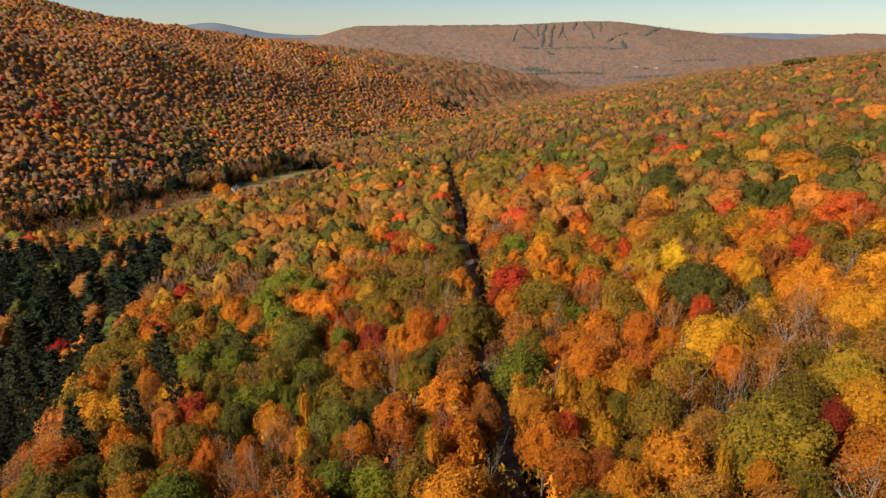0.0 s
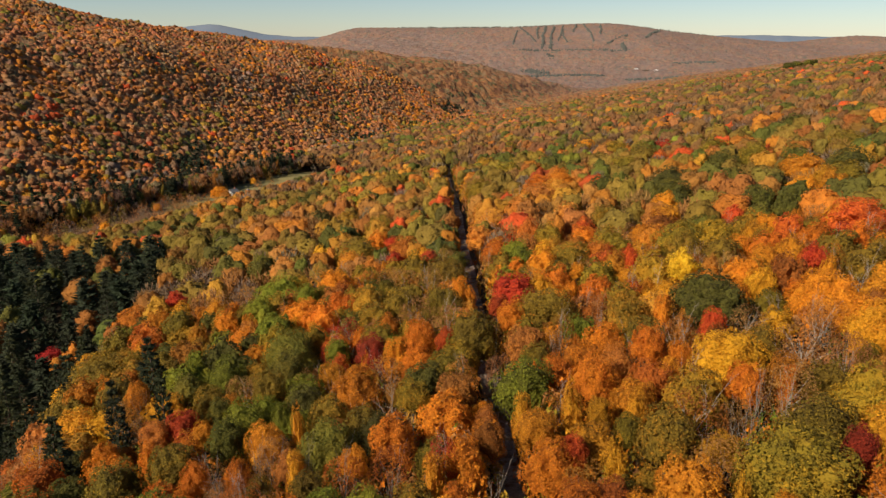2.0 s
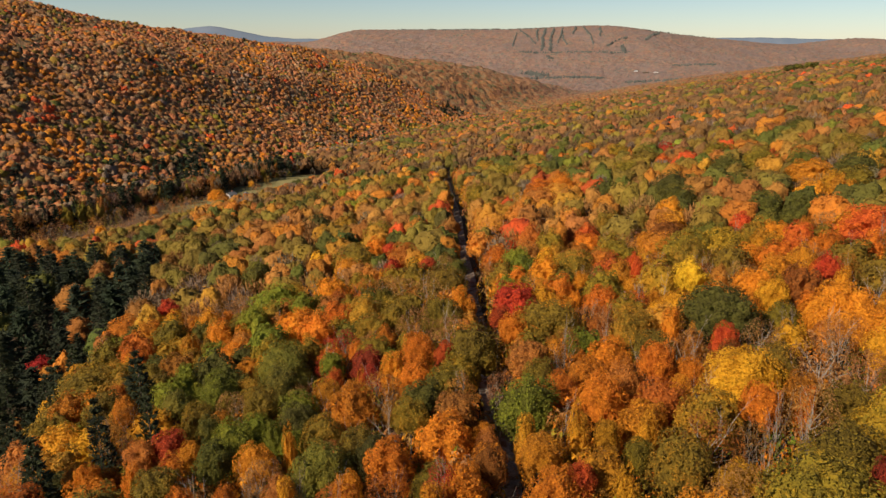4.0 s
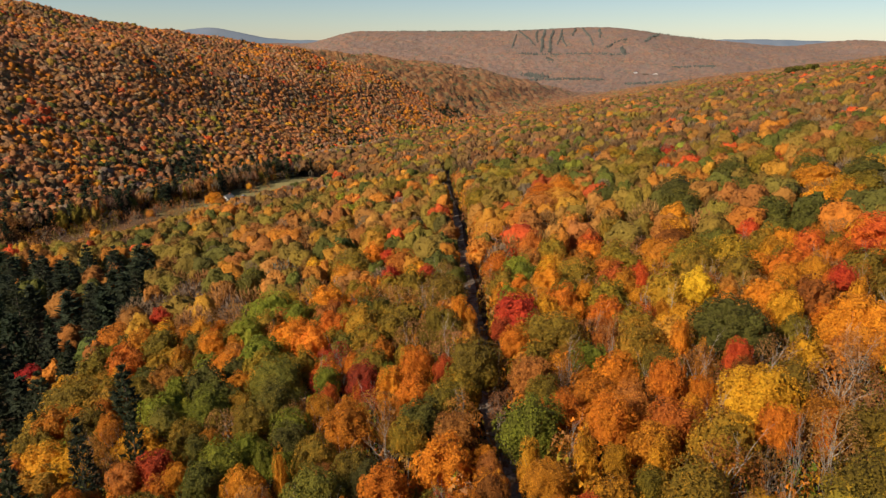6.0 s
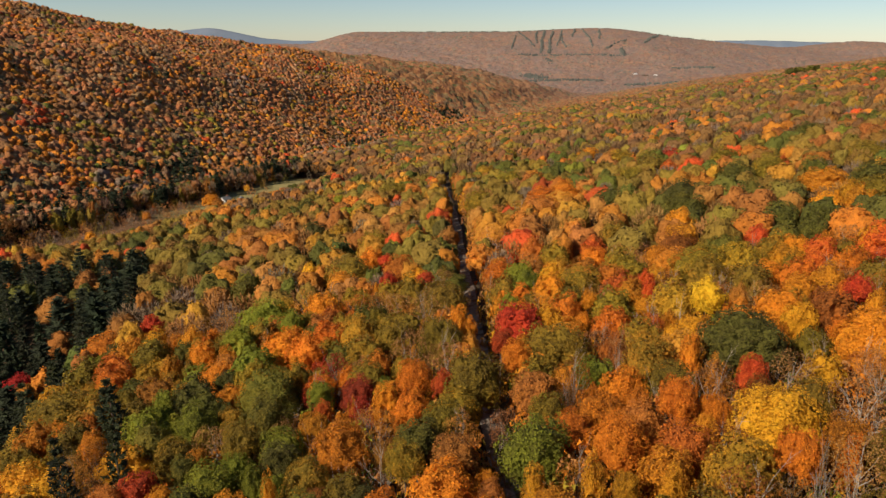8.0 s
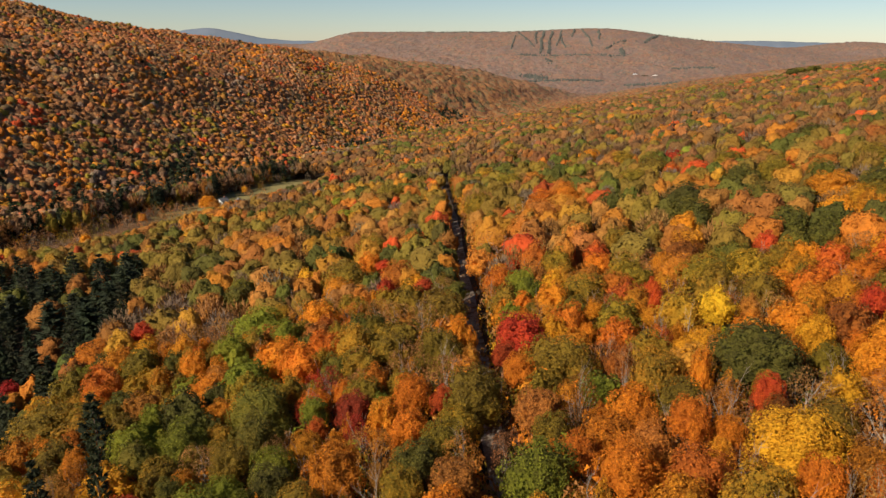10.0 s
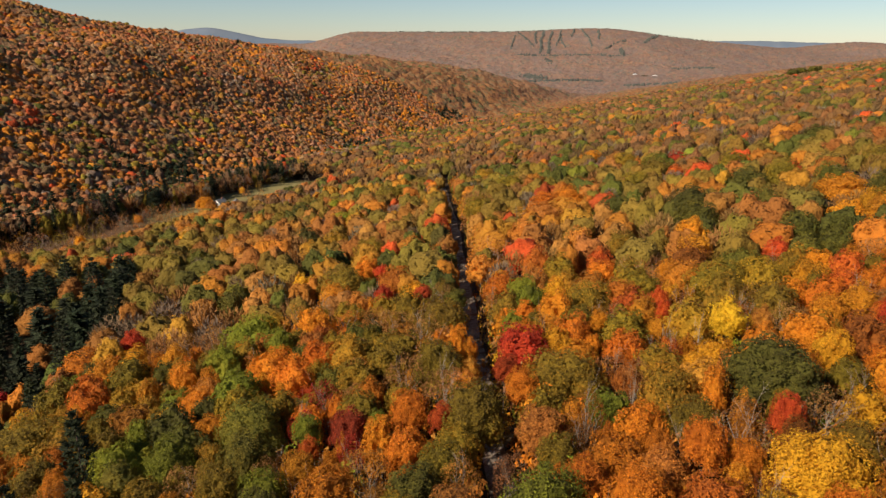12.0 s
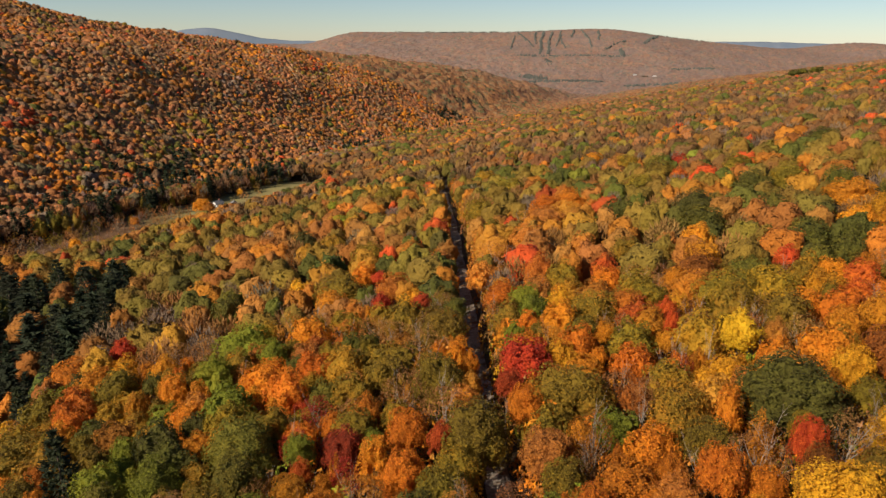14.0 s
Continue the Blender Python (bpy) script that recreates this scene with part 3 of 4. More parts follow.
# ---- the wood round them ----
def wood_kind(x, y, rng):
    """The mix of leaf colours in each part of the wood."""
    u = ridged(x, y, 60, 11) + 0.6 * ridged(x, y, 25, 12)
    w = ridged(x, y, 70, 13) + rng.normal(0, 0.4)
    d = beyond(x, y)
    if d > -5:  # the hill beyond the valley
        foot = math.exp(-max(d, 0) / 60)
        red = max(0.0, ridged(x, y, 160, 14)) + 0.3 * max(w, 0)
        mix = (("orange", 1.0), ("copper", 4.6), ("gold", 0.15), ("tan", 2.2), ("rust", 2.2), ("russet", 1.6), ("dull", 0.4), ("red", 0.06 + 0.5 * red), ("olive", 0.5 + foot), ("darkgreen", 0.15 + 0.9 * foot), ("pine", 0.08 + 1.4 * foot), ("peach", 0.5), ("grey", 0.06 + 0.7 * foot))
    elif x < -74 - 0.24 * (y - 110) and y < 305 + 12 * w:  # the hollow
        mix = (("pine", 7.0), ("rust", 0.5), ("orange", 0.15), ("darkgreen", 0.8), ("olive", 0.3), ("crimson", 0.08))
    elif y < 165 and x < -8:  # green slope
        g = smooth((x + 70) / 25) * smooth((-5 - x) / 15)
        mix = (("green", 0.3 + 1.5 * g), ("olive", 2.2), ("darkgreen", 0.4 + 1.0 * g), ("orange", 1.2), ("gold", 1.1), ("brown", 0.5), ("peach", 0.5), ("red", 0.15), ("pine", 0.02))
    elif y < 165:
        mix = (("orange", 2.4 + w), ("gold", 1.4), ("olive", 2.4 + u), ("rust", 0.7), ("brown", 1.2), ("peach", 1.0), ("red", 0.12), ("crimson", 0.08), ("grey", 0.35), ("green", 0.1))
    elif y < 280 and x > cut_x(y) and x < 60:
        mix = (("peach", 2.2), ("orange", 1.8), ("gold", 0.7), ("olive", 1.4), ("brown", 1.4), ("red", 0.3), ("rust", 0.6), ("grey", 0.6))
    elif x > 40 and 195 < y < 440 - 0.75 * x + 25 * w:
        mix = (("olive", 3.6 + u), ("darkgreen", 1.7 + 0.4 * u), ("green", 0.15), ("gold", 0.3), ("orange", 0.6 + 0.4 * w), ("rust", 1.0), ("peach", 0.4), ("brown", 1.2), ("red", 0.12), ("grey", 0.5))
    elif x > 60 and y < 200:
        mix = (("olive", 3.0 + u), ("orange", 1.3 + w), ("gold", 1.0), ("darkgreen", 1.8), ("rust", 1.0), ("peach", 0.6), ("red", 0.15), ("crimson", 0.1), ("brown", 0.6), ("green", 0.3))
    elif y < 330 and x < 60:
        mix = (("olive", 3.0 + u), ("gold", 0.8 + 0.3 * w), ("orange", 1.3), ("rust", 1.2), ("brown", 2.0), ("peach", 1.0), ("darkgreen", 0.8), ("green", 0.35), ("red", 0.2), ("grey", 0.9))
    elif y < 450 - 0.75 * max(x, 0) + 30 * w:
        mix = (("olive", 4.4 + u), ("gold", 0.5 + 0.3 * w), ("rust", 1.1), ("orange", 0.8), ("darkgreen", 1.2), ("green", 0.25), ("brown", 1.5), ("peach", 0.4), ("red", 0.08), ("grey", 0.9))
    else:
        mix = (("orange", 0.3 + 0.2 * w), ("dull", 3.6), ("russet", 3.4), ("copper", 0.4), ("grey", 1.3), ("olive", 1.4 + 1.2 * u), ("rust", 1.0), ("darkgreen", 1.4 + u), ("red", 0.08))
    k, p = zip(*mix)
    p = np.maximum(p, 0.02)
    # kin stand together: most trees take the kind of their grove
    size = 11 + y * 0.02
    i, j = int((x + 5 * math.sin(y / 9)) // size), int((y + 5 * math.sin(x / 11)) // size)
    draw = rng.uniform()
    kin = 0.35
    if draw < kin:
        draw = ((i * 7919 + j * 104729 + 13 * i * j) * 40503 % 65536) / 65536
    else:
        draw = (draw - kin) / (1 - kin)
    return k[min(int(np.searchsorted(np.cumsum(p) / p.sum(), draw)), len(k) - 1)]


def stands(rng, x0, x1, y0, y1, step):
    """A jittered triangular stand of trees: x, y."""
    out = []
    for j, y in enumerate(np.arange(y0, y1, step * 0.87)):
        xs = np.arange(x0 + (j % 2) * step / 2, x1, step)
        out.append(np.c_[xs, np.full(len(xs), y)])
    p = np.concatenate(out)
    return p + rng.uniform(-0.36, 0.36, p.shape) * step


def open_ground(x, y, r):
    return (np.abs(x - cut_x(y)) < 1.8 + r * 0.88 + 0.6 * smooth((y - 170) / 80) + 0.9 * np.sin(y * 0.21) + 0.5 * np.sin(y * 0.083)) & (y < 500) | (meadow(x, y) > -2)


NEAR = 188.0  # to here every tree is a thing of its own
rng = np.random.RandomState(7)
taken = np.array([(x, y, r) for rows in NAMED.values() for x, y, r in rows])
for kind, rows in NAMED.items():
    for x, y, r in rows:
        slim = kind in ("gold", "yellow") and r < 2.6
        plant(kind, x, y, r, {"pine": 16, "grey": 14}.get(kind, 14.2) + 0.35 * r + rng.uniform(-0.8, 0.8), rng, math.hypot(x, y - 25) < 112, slim)

def pack(rng, step, area, sizes, share, held=(), keep=None):
    """Trees that hardly overlap, the largest first: x, y, crown radius. held: trees that already stand."""
    cell = 2.0 * max(max(sizes), 7.5) * share
    grid = {}
    out = []
    for x, y, r in held:
        grid.setdefault((int(x // cell), int(y // cell)), []).append((x, y, r))
    for k, size in enumerate(sorted(sizes, reverse=True)):
        p = stands(rng, *area, max(step, size * (1.9 if k == 0 else 1.25)))
        if keep is not None:
            p = p[keep(p[:, 0], p[:, 1], size)]
        for x, y in p.tolist():
            r = size * rng.uniform(0.9, 1.1)
            i, j = int(x // cell), int(y // cell)
            near = [q for a in (i - 1, i, i + 1) for b in (j - 1, j, j + 1) for q in grid.get((a, b), ())]
            if all((q[0] - x) ** 2 + (q[1] - y) ** 2 > (share * (q[2] + r)) ** 2 for q in near):
                grid.setdefault((i, j), []).append((x, y, r))
                out.append((x, y, r))
    return np.array(out)


def near_wood(x, y, r):
    return (np.hypot(x, y) < NEAR) & (x < 0.70 * y + 14) & (x > -0.70 * y - 34) & ~open_ground(x, y, r)


# tall trees first, then younger ones in the gaps that are left
for x, y, r in pack(rng, 3.0, (-190, 140, 30, 215), (3.9, 3.4, 2.9, 2.5, 2.1, 1.7), 0.78, (taken * (1, 1, 1.1)).tolist(), near_wood):
    kind = wood_kind(x, y, rng)
    slim = kind in ("gold", "orange", "brown", "yellow", "red") and rng.uniform() < 0.2
    plant(kind, x, y, r, 11.5 + 0.75 * r + rng.normal(0, 0.8) + (2.0 if kind == "pine" else 0), rng, math.hypot(x, y - 25) < 92, slim)


HAZY = ("brown", "grey", "dull", "tan")


def twiggy(rng, count, size):
    """A half-bare crown: thin upright sprays of twigs and dry leaves that one can see through."""
    way = unit(rng.normal(size=(count, 3)) * (1, 1, 0.6) + (0, 0, 0.55))
    at = np.array((0, 0, 9.5)) + way * (4.4, 4.4, 6.0) * rng.uniform(0.45, 1.0, (count, 1)) ** 0.6
    return sprays(rng, at, way, size, way * 0.7 + (0, 0, 0.8) + rng.normal(0, 0.3, (count, 3)), 0.32)


def forest(name, label, spots, make, rng, lift=1.0, kinds=wood_kind, haze_mix=0.0, soft=False, bare=None):
    """Many trees as one thing: spots are x, y, crown radius; make(rng) gives one tree's verts and faces at 4.5 m radius."""
    shapes = [make(rng) for _ in range(14)]
    pines = [make(rng, True) for _ in range(4)]
    thins = [twiggy(rng, *bare) for _ in range(5)] if bare else shapes
    vs, fs, cs, n = [], [], [], 0
    z = soil(spots[:, 0], spots[:, 1])
    for (x, y, r), zz in zip(spots.tolist(), z.tolist()):
        kind = kinds(x, y, rng)
        st = float(stature(x, y)) if y > 330 and x < -60 else 1.0
        if st < 0.6:
            kind = ("brown", "grey", "peach", "rust", "olive", "gold")[rng.choice(6, p=(0.3, 0.3, 0.12, 0.12, 0.08, 0.08))]
        kin = pines if kind == "pine" else thins if kind in HAZY else shapes
        v, f = kin[rng.randint(len(kin))]
        r = r / 4.5 * (0.45 + 0.55 * st)
        h = (rng.uniform(0.82, 0.96) + 0.1 * r) * lift * st
        # a small crown is as round as a large one
        deep = min(max(r * 1.05, 0.6), 1.15)
        top = v[:, 2] if lift != 1.0 or kind == "pine" else 16.0 + (v[:, 2] - 16.0) * deep
        a = rng.uniform(0, 6.283)
        ca, sa = math.cos(a) * r, math.sin(a) * r
        vs.append(np.stack([v[:, 0] * ca - v[:, 1] * sa + x, v[:, 0] * sa + v[:, 1] * ca + y, top * h + zz], -1))
        fs.append(f + n)
        n += len(v)
        # Leaf colour is pulled towards dull brown: haze put into the farther woods.
        c = np.array(blend(LEAF_RGB[kind], (0.20, 0.115, 0.03), 0.0 if kind in ("pine", "darkgreen", "red", "grey") else haze_mix)) * rng.uniform(0.8, 1.18) * (1 + rng.normal(0, 0.06, 3))
        cs.append(np.repeat(np.maximum(c, 0.005)[None], len(v), 0))
    return tagged(new(name, mesh_of(name, np.concatenate(vs), np.concatenate(fs), [FOREST], soft, np.concatenate(cs))), label, "forest", kind="stuff")


def sized(rng, p, sizes):
    return np.c_[p, rng.choice(sizes, len(p)) * 4.5]


def middle_tree(rng, pine=False):
    if pine:
        return pine_leaves(rng, 300, 1.9, 18.0, 4.2, 4.0)
    return crown_leaves(rng, 480, 0.52, 4.6, 7.2, 16.0, 28, lump=0.30, heart=0.96, fine=3, wild=0.6)


def slope_tree(rng, pine=False):
    if pine:
        return pine_leaves(rng, 120, 2.6, 18.0, 4.2, 4.0)
    return crown_leaves(rng, 120, 0.8, 4.6, 7.6, 16.0, 20, lump=0.32, heart=1.0, fine=3, wild=0.5)


def far_tree(rng, pine=False):
    """Far off a crown is an uneven dome with a few clumps standing off it."""
    if pine:
        return pine_leaves(rng, 60, 3.4, 18.0, 3.8, 5.0)
    return crown_leaves(rng, 14, 1.1, 4.5, 9.6, 15.8, 10, lump=0.38, heart=1.0, fine=2, low=-0.25, wild=0.5)


SMALL = (0.7, 0.85, 1.0, 1.15, 1.35)


def middle_area(x, y, r):
    d = np.hypot(x, y)
    return ((d > NEAR) & (d < 440) & (np.abs(x) < 0.70 * y + 14) | (np.abs(x) < 75) & (y < 29)) & ~open_ground(x, y, r)


def slope_area(x, y, r):
    d = np.hypot(x, y)
    return (beyond(x, y) < -20) & (d > 440) & (d < 690) & (np.abs(x) < 0.70 * y + 14) & ~open_ground(x, y, r * 0.8)


def upland_area(x, y, r):
    d = np.hypot(x, y)
    return (beyond(x, y) < -20) & (d > 690) & (d < 1300) & (np.abs(x) < 0.70 * y + 14) & (np.hypot(x - 321, y - 788) > 17)


def hill_area(x, y, r):
    d = np.hypot(x, y)
    over = beyond(x, y)
    return (over > -20) & (over < 500) & (d > 440) & (d < 1250) & (np.abs(x) < 0.70 * y + 14) & ~open_ground(x, y, 4.0)


rng = np.random.RandomState(21)
p = pack(rng, 3.0, (-330, 330, -50, 470), (6.0, 5.2, 4.5, 3.8, 3.0), 0.88, taken.tolist(), middle_area)
forest("middle_wood", "mixed autumn wood of olive, gold and orange crowns", p, middle_tree, rng, haze_mix=0.34, bare=(420, 0.9), soft=True)

rng = np.random.RandomState(25)
p = pack(rng, 3.0, (-420, 480, 250, 700), (6.0, 5.1, 4.3, 3.5), 0.86, (), slope_area)
forest("slope_wood", "olive and gold wood on the long slope", p, slope_tree, rng, haze_mix=0.4, bare=(150, 1.4))

rng = np.random.RandomState(28)
p = pack(rng, 3.0, (-300, 910, 560, 1310), (6.4, 5.4, 4.5), 0.72, (), upland_area)
forest("upland_wood", "dull orange and brown wood on the upper slope", p, far_tree, rng, haze_mix=0.35, soft=True, bare=(80, 1.5))

rng = np.random.RandomState(22)
p = pack(rng, 3.0, (-900, 300, 300, 1300), (4.7, 4.1, 3.5, 2.9), 0.57, (), hill_area)
forest("hillside_wood", "rust and orange autumn wood covering the hillsides", p, far_tree, rng, haze_mix=0.15, soft=True)


# ---- saplings and brush under the tall trees ----
def brush(rng, pine=False):
    return crown_leaves(rng, 190, 0.4, 2.6, 1.2, 7.0, 14, 1.0, 0)


def scrub_kind(x, y, rng):
    return ("brown", "grey", "gold", "rust", "olive")[rng.choice(5, p=(0.32, 0.42, 0.03, 0.09, 0.14))]


def brush_kind(x, y, rng):
    return ("brown", "orange", "olive", "peach", "gold", "green")[rng.choice(6, p=(0.25, 0.22, 0.18, 0.12, 0.15, 0.08))]


rng = np.random.RandomState(23)
p = stands(rng, -150, 130, 36, 200, 4.8)
p = p[(np.abs(p[:, 0]) < 0.70 * p[:, 1] + 8) & (np.hypot(p[:, 0], p[:, 1]) < 190) & (np.abs(p[:, 0] - cut_x(p[:, 1])) > 2.6)]
forest("undergrowth", "brown and olive saplings and brush beneath the trees", sized(rng, p, SMALL), brush, rng, 1.45, brush_kind)


# Brush rows added to stop low light that passes under the crowns.
rng = np.random.RandomState(26)
y = np.repeat(np.arange(60, 480, 2.2), 2)
x = cut_x(y) + np.tile((-1, 1), len(y) // 2) * rng.uniform(4.8, 7.6, len(y))
forest("track_shade_brush", "dense brown and olive brush added along the forest track to shade it", sized(rng, np.c_[x, y], (0.8, 1.0, 1.2)), brush, rng, 1.7, brush_kind)

rng = np.random.RandomState(24)
p = stands(rng, -270, -90, 340, 680, 5.2)
u, v = valley_uv(p[:, 0], p[:, 1])
thick = np.where(v < -19, 0.75, np.where(u < 150, 0.5, np.where(v > 16, 0.6, 0.05)))
p = p[(meadow(p[:, 0], p[:, 1]) > -4) & (rng.uniform(0, 1, len(p)) < thick)]
forest("meadow_scrub", "brown and grey scrub scattered over the open valley floor", sized(rng, p, SMALL), brush, rng, 1.15, scrub_kind)


# ---- the wood's edge along the far side of the valley floor: full to the ground, with many conifers ----
def edge_tree(rng, pine=False):
    if pine:
        return pine_leaves(rng, 240, 2.1, 19.0, 4.2, 1.5)
    return crown_leaves(rng, 170, 1.0, 4.2, 2.5, 15.0, 18, lump=0.3, heart=0.9, fine=2)


def edge_kind(x, y, rng):
    return ("pine", "brown", "grey", "dull", "olive", "tan", "darkgreen", "rust")[rng.choice(8, p=(0.3, 0.14, 0.16, 0.14, 0.08, 0.07, 0.06, 0.05))]


rng = np.random.RandomState(27)
p = stands(rng, -420, -60, 300, 760, 6.2)
u, v = valley_uv(p[:, 0], p[:, 1])
p = p[(v < np.where(rng.uniform(0, 1, len(v)) < 0.5, -15, -24)) & (v > -62) & (u > -70) & (u < 330) & (meadow(p[:, 0], p[:, 1]) < 14)]
forest("valley_edge_wood", "dark conifers and half-bare brown trees along the valley floor", sized(rng, p, (0.55, 0.75, 0.95, 1.2)), edge_tree, rng, 1.02, edge_kind, bare=(110, 1.6))


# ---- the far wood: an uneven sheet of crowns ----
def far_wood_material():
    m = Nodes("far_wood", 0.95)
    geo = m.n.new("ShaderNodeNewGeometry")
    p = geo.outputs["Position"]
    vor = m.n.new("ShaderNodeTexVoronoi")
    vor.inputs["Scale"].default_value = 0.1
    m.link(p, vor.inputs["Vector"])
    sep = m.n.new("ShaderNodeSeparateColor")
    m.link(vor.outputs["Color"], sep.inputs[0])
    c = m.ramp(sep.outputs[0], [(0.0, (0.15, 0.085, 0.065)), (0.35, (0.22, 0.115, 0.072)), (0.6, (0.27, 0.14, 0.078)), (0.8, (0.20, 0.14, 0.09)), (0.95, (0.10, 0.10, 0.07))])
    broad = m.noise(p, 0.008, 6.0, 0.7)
    # Greyed in broad patches: distance haze put into the base colour.
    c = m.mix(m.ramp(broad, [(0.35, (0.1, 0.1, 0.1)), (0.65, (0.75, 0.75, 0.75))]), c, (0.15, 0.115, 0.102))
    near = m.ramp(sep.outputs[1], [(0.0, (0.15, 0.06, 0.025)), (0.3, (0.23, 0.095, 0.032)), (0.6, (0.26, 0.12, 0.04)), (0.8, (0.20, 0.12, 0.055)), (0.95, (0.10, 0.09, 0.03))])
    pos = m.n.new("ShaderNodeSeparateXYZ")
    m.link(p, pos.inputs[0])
    # Rust pales between 1500 and 2500 m, again haze painted by distance.
    haze_fade = m.node("ShaderNodeMapRange", Value=pos.outputs["Y"], **{"From Min": 1500.0, "From Max": 2500.0}).outputs[0]
    m.color(m.mix(haze_fade, near, c))
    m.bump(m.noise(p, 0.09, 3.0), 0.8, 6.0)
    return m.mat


def crowns(x, y):
    rng = np.random.RandomState(5)
    glade = np.exp(-(((x - 845) / 75) ** 2 + ((y - 2935) / 50) ** 2))
    d = np.hypot(x, y)
    over = beyond(x, y)
    inner = np.where((d > 430) & (over < 470), -24 + 22.2 * smooth((over - 10) / 25), -24.0)
    return canopy(x, y) + np.where(y > 1235, -3.0, inner) - 13 * glade + rng.uniform(-1, 1, x.shape) * np.where(y < 1235, 1.5, np.where(y < 2000, 4.5, 4.6)) * (1 - glade)


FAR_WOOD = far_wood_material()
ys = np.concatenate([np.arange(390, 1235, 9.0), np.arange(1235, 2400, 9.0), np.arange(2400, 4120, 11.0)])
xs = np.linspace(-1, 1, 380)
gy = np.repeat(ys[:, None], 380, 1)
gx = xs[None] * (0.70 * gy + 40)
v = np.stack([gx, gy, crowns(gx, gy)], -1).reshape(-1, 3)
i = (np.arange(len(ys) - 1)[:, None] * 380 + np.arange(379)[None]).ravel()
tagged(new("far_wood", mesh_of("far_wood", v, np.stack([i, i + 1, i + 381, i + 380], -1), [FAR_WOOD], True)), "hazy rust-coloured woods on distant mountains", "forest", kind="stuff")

# ---- the outermost ridges: the blue of distance haze is put into their base colour ----
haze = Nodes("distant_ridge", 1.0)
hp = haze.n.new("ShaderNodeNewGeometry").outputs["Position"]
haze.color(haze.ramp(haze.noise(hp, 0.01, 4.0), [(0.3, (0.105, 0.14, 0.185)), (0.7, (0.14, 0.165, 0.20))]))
xs, ys = np.linspace(-3500, 3500, 240), np.array((4560.0, 4660.0, 4740.0, 4770.0, 4850.0))
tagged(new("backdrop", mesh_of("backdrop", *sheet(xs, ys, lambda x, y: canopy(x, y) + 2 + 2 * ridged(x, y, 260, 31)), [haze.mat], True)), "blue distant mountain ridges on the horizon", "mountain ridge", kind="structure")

# ---- conifer belts along the slopes of the far mountain ----
CONIFERS = Nodes("far_conifers", 0.95)
cp = CONIFERS.n.new("ShaderNodeNewGeometry").outputs["Position"]
CONIFERS.color(CONIFERS.ramp(CONIFERS.noise(cp, 0.05, 3.0), [(0.3, (0.06, 0.068, 0.058)), (0.7, (0.10, 0.098, 0.08))]))
TRAILS = [
    (555, 3870, 452, 3259, 5), (586, 3799, 487, 3251, 5), (510, 3850, 461, 3494, 3), (410, 3850, 440, 3402, 3), (645, 3837, 554, 3418, 3), (713, 3844, 663, 3629, 4), (610, 3700, 590, 3400, 2), (380, 3700, 330, 3330, 2), (750, 3849, 719, 3393, 3), (828, 3776, 779, 3531, 4), (345, 3219, 852, 3225, 3),
]
STANDS = [
    (-250, 3950, 330, 3950, 4), (330, 3950, 620, 3930, 3), (1100, 3950, 1500, 3940, 3), (900, 3500, 760, 3340, 2), (250, 2760, 640, 2800, 7), (700, 2700, 1000, 2760, 6), (980, 3010, 1180, 3040, 5), (466, 3152, 479, 3099, 10), (354, 2894, 415, 2829, 26), (972, 3439, 1124, 3729, 6), (842, 3348, 825, 3231, 9),
]


def belt(x0, y0, x1, y1, half, seed):
    """A belt of dark conifers, each a small spire, wavering a little along its way."""
    rng = np.random.RandomState(seed)
    n = int(math.hypot(x1 - x0, y1 - y0) * half / 12)
    t = rng.uniform(0, 1, n)
    wave = 3 * np.sin(t * rng.uniform(5, 9) + seed)
    x = x0 + (x1 - x0) * t + rng.normal(0, half * 0.6, n) + wave
    y = y0 + (y1 - y0) * t + rng.normal(0, half * 0.6, n)
    z = canopy(x, y)
    out = []
    for px, py, pz in zip(x, y, z):
        a = np.arange(5) * 1.2566 + rng.uniform(0, 1)
        r, h = rng.uniform(4.0, 6.0), rng.uniform(4, 7)
        v = np.c_[px + r * np.cos(a), py + r * np.sin(a), np.full(5, pz - 5.0)]
        out.append((np.r_[v, [[px, py, pz + h]]], np.array([(k, (k + 1) % 5, 5) for k in range(5)])))
    return joined(out)


for k, row in enumerate(TRAILS + STANDS):
    tagged(new("conifer_belt", mesh_of("conifer_belt", *belt(*row, k), [CONIFERS.mat])), "dark belt of conifers down a mountain slope", "conifer belt", "belts on the far mountain", "stuff")


# ---- houses ----
def plain(name, a, b, scale, rough=0.8):
    m = Nodes(name, rough)
    tc = m.n.new("ShaderNodeTexCoord")
    n = m.noise(tc.outputs["Object"], scale, 4.0)
    m.color(m.ramp(n, [(0.3, a), (0.7, b)]))
    m.bump(n, 0.3, 0.02)
    return m.mat


CLAPBOARD = plain("white_clapboard", (0.70, 0.69, 0.64), (0.80, 0.79, 0.75), 3.0)
SHINGLE = plain("grey_shingle", (0.10, 0.10, 0.10), (0.17, 0.165, 0.16), 5.0)
DARK_PANE = plain("window_glass", (0.03, 0.035, 0.04), (0.05, 0.055, 0.06), 1.0, 0.1)
BRICK = plain("chimney_brick", (0.22, 0.09, 0.06), (0.30, 0.13, 0.09), 6.0)
BARN_RED = plain("weathered_boards", (0.20, 0.17, 0.14), (0.30, 0.26, 0.22), 4.0)


def part(name, bm, mat, parent, label=""):
    me = bpy.data.meshes.new(name)
    bm.to_mesh(me)
    bm.free()
    me.materials.append(mat)
    ob = new(name, me)
    ob.parent = parent
    return tagged(ob, label) if label else ob


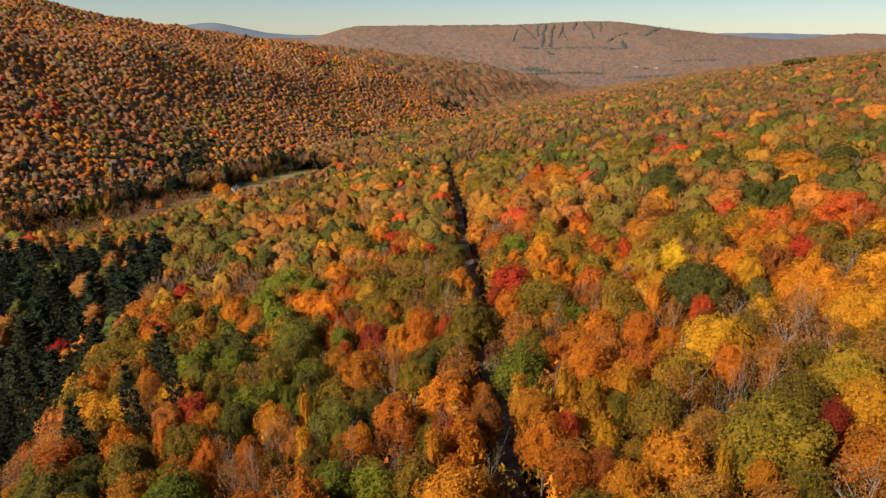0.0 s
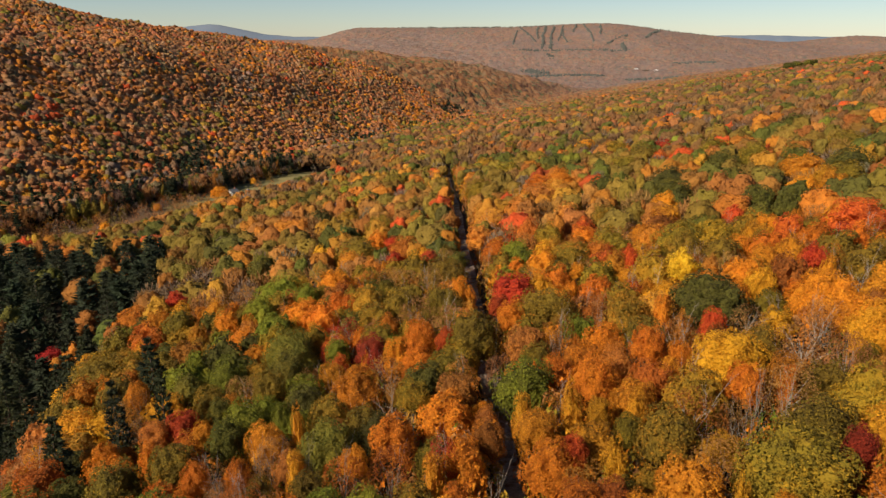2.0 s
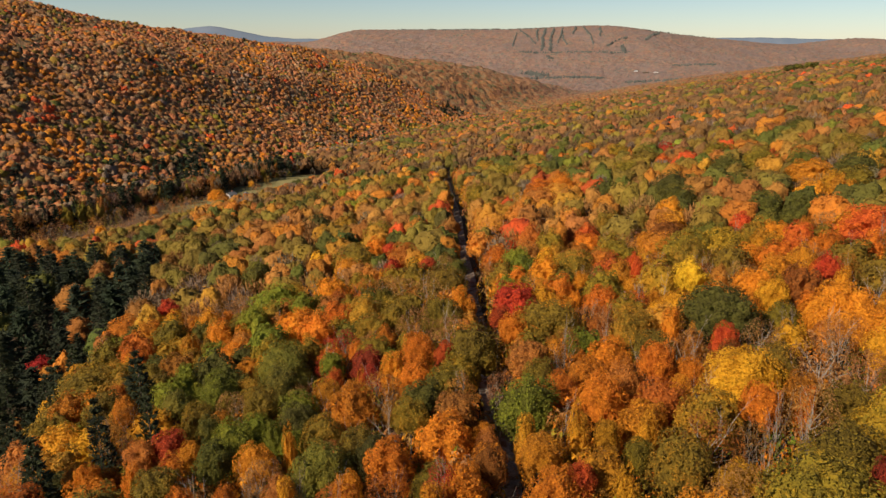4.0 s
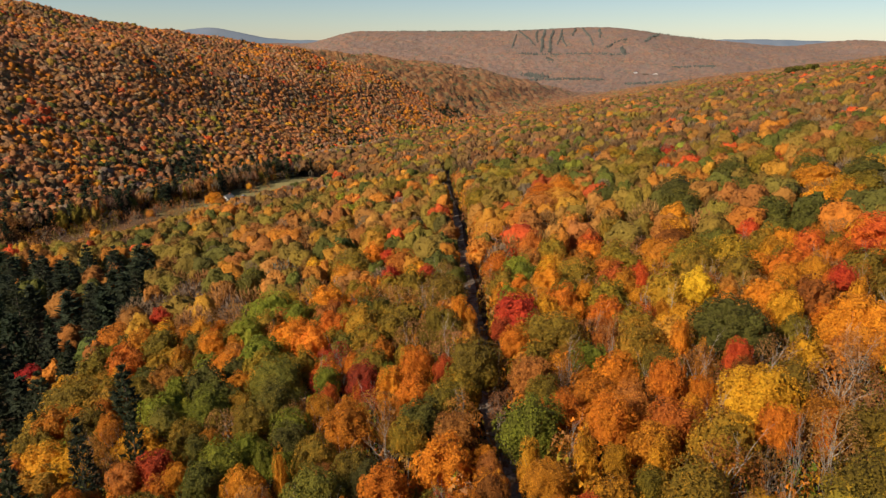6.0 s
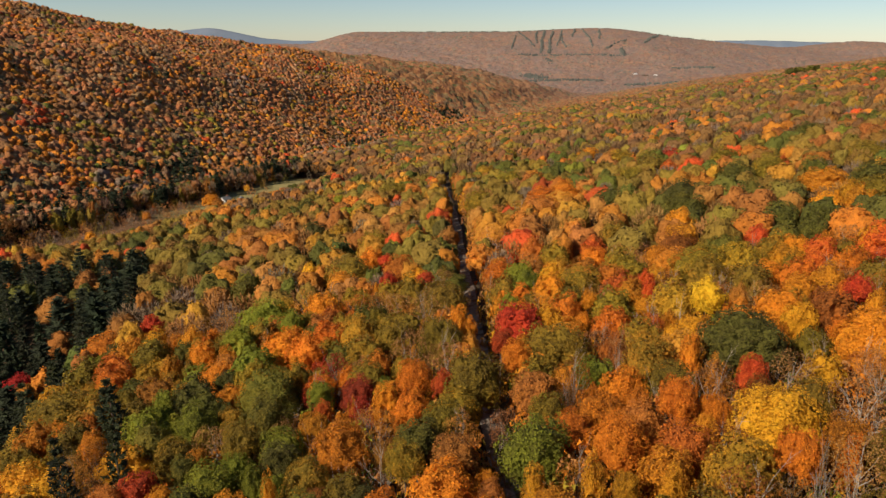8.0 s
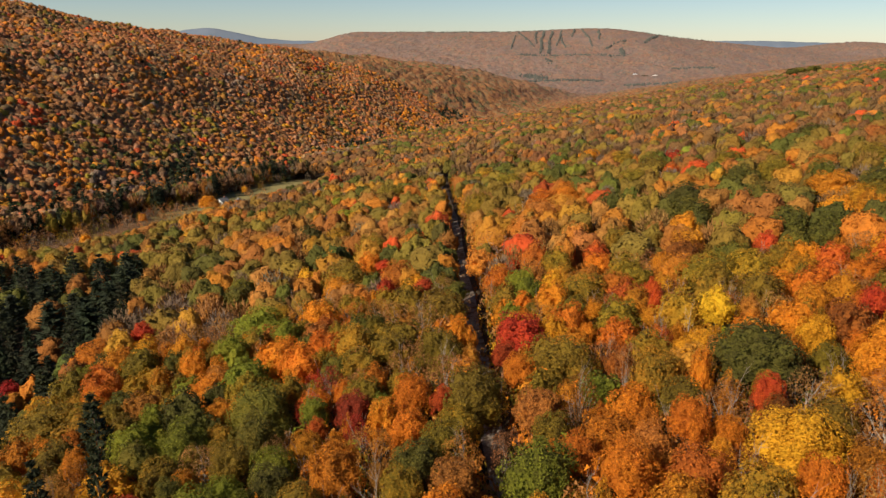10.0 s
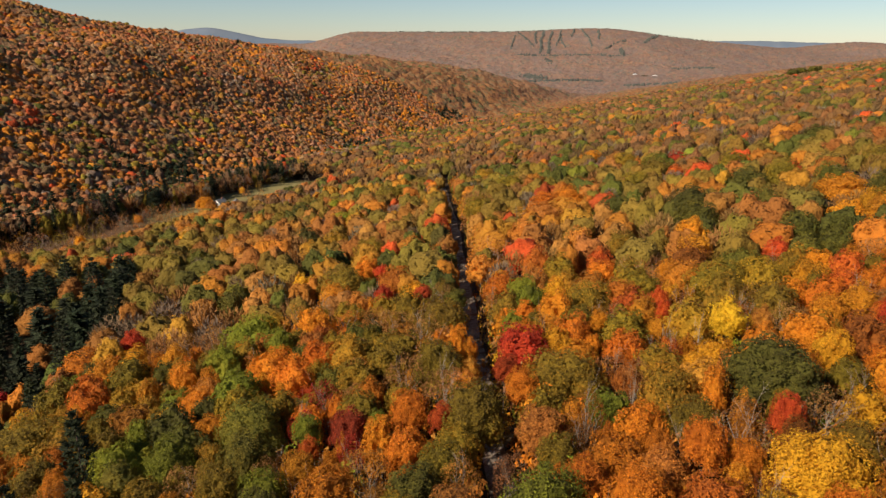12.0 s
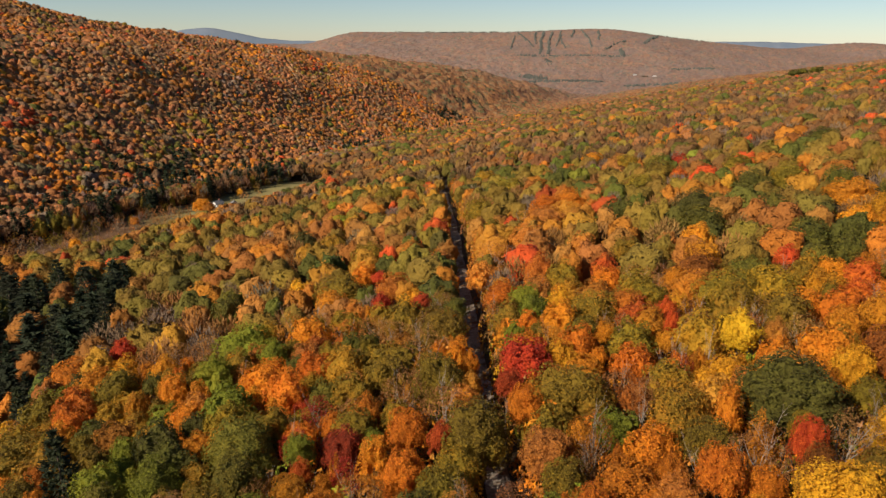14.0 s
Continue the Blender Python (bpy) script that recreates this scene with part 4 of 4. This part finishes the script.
def box(x0, x1, y0, y1, z0, z1, bevel=0.0):
    bm = bmesh.new()
    bmesh.ops.create_cube(bm, size=1)
    for v in bm.verts:
        v.co = ((x0 + x1) / 2 + v.co.x * (x1 - x0), (y0 + y1) / 2 + v.co.y * (y1 - y0), (z0 + z1) / 2 + v.co.z * (z1 - z0))
    if bevel:
        bmesh.ops.bevel(bm, geom=list(bm.edges), offset=bevel, segments=1, affect="EDGES")
    return bm


def gabled(w, d, h, top):
    """Walls with two gables along x."""
    bm = bmesh.new()
    pts = [(-w / 2, -0.8), (w / 2, -0.8), (w / 2, h), (0, top), (-w / 2, h)]
    a = [bm.verts.new((x, -d / 2, z)) for x, z in pts]
    b = [bm.verts.new((x, d / 2, z)) for x, z in pts]
    bm.faces.new(a)
    bm.faces.new(b[::-1])
    for k in range(5):
        bm.faces.new((a[k], b[k], b[(k + 1) % 5], a[(k + 1) % 5]))
    bmesh.ops.recalc_face_normals(bm, faces=bm.faces)
    return bm


def slab(w, d, h, top, side):
    """One slope of a gabled roof, 0.2 m thick, with eaves."""
    bm = bmesh.new()
    run, rise = w / 2, top - h
    ex = side * (run + 0.45)
    ez = h - rise * 0.45 / run
    lo = [(0, top + 0.03), (ex, ez + 0.03), (ex, ez + 0.23), (0, top + 0.23)]
    a = [bm.verts.new((x, -d / 2 - 0.4, z)) for x, z in lo]
    b = [bm.verts.new((x, d / 2 + 0.4, z)) for x, z in lo]
    bm.faces.new(a)
    bm.faces.new(b[::-1])
    for k in range(4):
        bm.faces.new((a[k], b[k], b[(k + 1) % 4], a[(k + 1) % 4]))
    bmesh.ops.recalc_face_normals(bm, faces=bm.faces)
    return bm


def house(name, label, x, y, turn, w, d, h, top, wall, windows=True):
    ob = new(name)
    ob.matrix_world = pose(x, y, float(soil(x, y)), 0, 0, turn)
    tagged(ob, label, "house" if windows else "shed")
    part("wall", gabled(w, d, h, top), wall, ob)
    for side in (-1, 1):
        part("roof", slab(w, d, h, top, side), SHINGLE, ob, "grey shingle roof slope")
    if windows:
        part("chimney", box(-0.45, 0.45, d * 0.2, d * 0.2 + 0.8, top - 0.6, top + 1.1, 0.04), BRICK, ob, "brick chimney")
        part("door", box(-0.5, 0.5, -d / 2 - 0.06, -d / 2 + 0.02, 0, 2.1), BARN_RED, ob)
        for side in (-1, 1):
            for z in (0.9,) if h < 4 else (0.9, 3.4):
                pane = part("window", box(side * w * 0.3 - 0.5, side * w * 0.3 + 0.5, -d / 2 - 0.05, -d / 2 + 0.02, z, z + 1.4), DARK_PANE, ob)
                part("frame", box(side * w * 0.3 - 0.62, side * w * 0.3 + 0.62, -d / 2 - 0.09, -d / 2 - 0.01, z - 0.14, z - 0.02), CLAPBOARD, pane)
            for yy in (-d * 0.25, d * 0.25):
                part("window", box(side * w / 2 - 0.03, side * w / 2 + 0.05 * side + 0.03, yy - 0.5, yy + 0.5, 1.0, 2.4), DARK_PANE, ob)
    else:
        part("door", box(-1.3, 1.3, -d / 2 - 0.06, -d / 2 + 0.02, 0, 2.3), BARN_RED, ob)
    return ob


house("farmhouse", "white clapboard farmhouse with grey roof on a lawn", -169.5, 545.0, -28, 5.6, 7.5, 2.6, 4.6, CLAPBOARD)
house("garage", "white garage with grey roof beside the farmhouse", -175.5, 539.0, -28, 4.6, 5.5, 2.4, 3.9, CLAPBOARD, False)
house("shed", "weathered grey board shed at the lawn's edge", -158.0, 548.0, 20, 4.0, 5.0, 2.4, 3.8, BARN_RED, False)
house("hillside_house", "small white house among trees on the slope", 326.0, 803.0, -25, 8.0, 9.0, 6.5, 10.5, CLAPBOARD)
house("valley_house", "pale distant house in the far valley", 806.0, 2945.0, 15, 15.0, 10.0, 5.0, 8.0, CLAPBOARD, False)
house("valley_house", "pale distant house in the far valley", 882.0, 2918.0, -10, 18.0, 9.0, 4.5, 7.0, CLAPBOARD, False)

# lone trees on the valley floor
rng = np.random.RandomState(77)
plant("orange", -166.0, 501.0, 7.2, 13.5, rng, False)
plant("rust", -160.5, 497.0, 5.0, 11.0, rng, False)
plant("yellow", -163.0, 583.0, 2.8, 7.5, rng, False)
plant("gold", -200.0, 470.0, 3.0, 8.5, rng, False)
plant("olive", -158.0, 528.0, 2.4, 6.0, rng, False)
plant("grey", -196.0, 566.0, 6.5, 17.0, rng, False)
plant("grey", -189.0, 560.0, 5.0, 14.0, rng, False)
plant("gold", -205.0, 404.0, 3.2, 9.0, rng, False)
plant("brown", -214.0, 412.0, 2.6, 7.0, rng, False)
plant("brown", -199.0, 418.0, 3.0, 8.0, rng, False)

# dark oaks that stand out on the skyline of the slope
for x, y, r in ((528, 1078, 8), (541, 1084, 9.5), (556, 1080, 8.5), (569, 1090, 7), (534, 1096, 8)):
    plant("darkgreen", x, y, r, 23.0, rng, False)
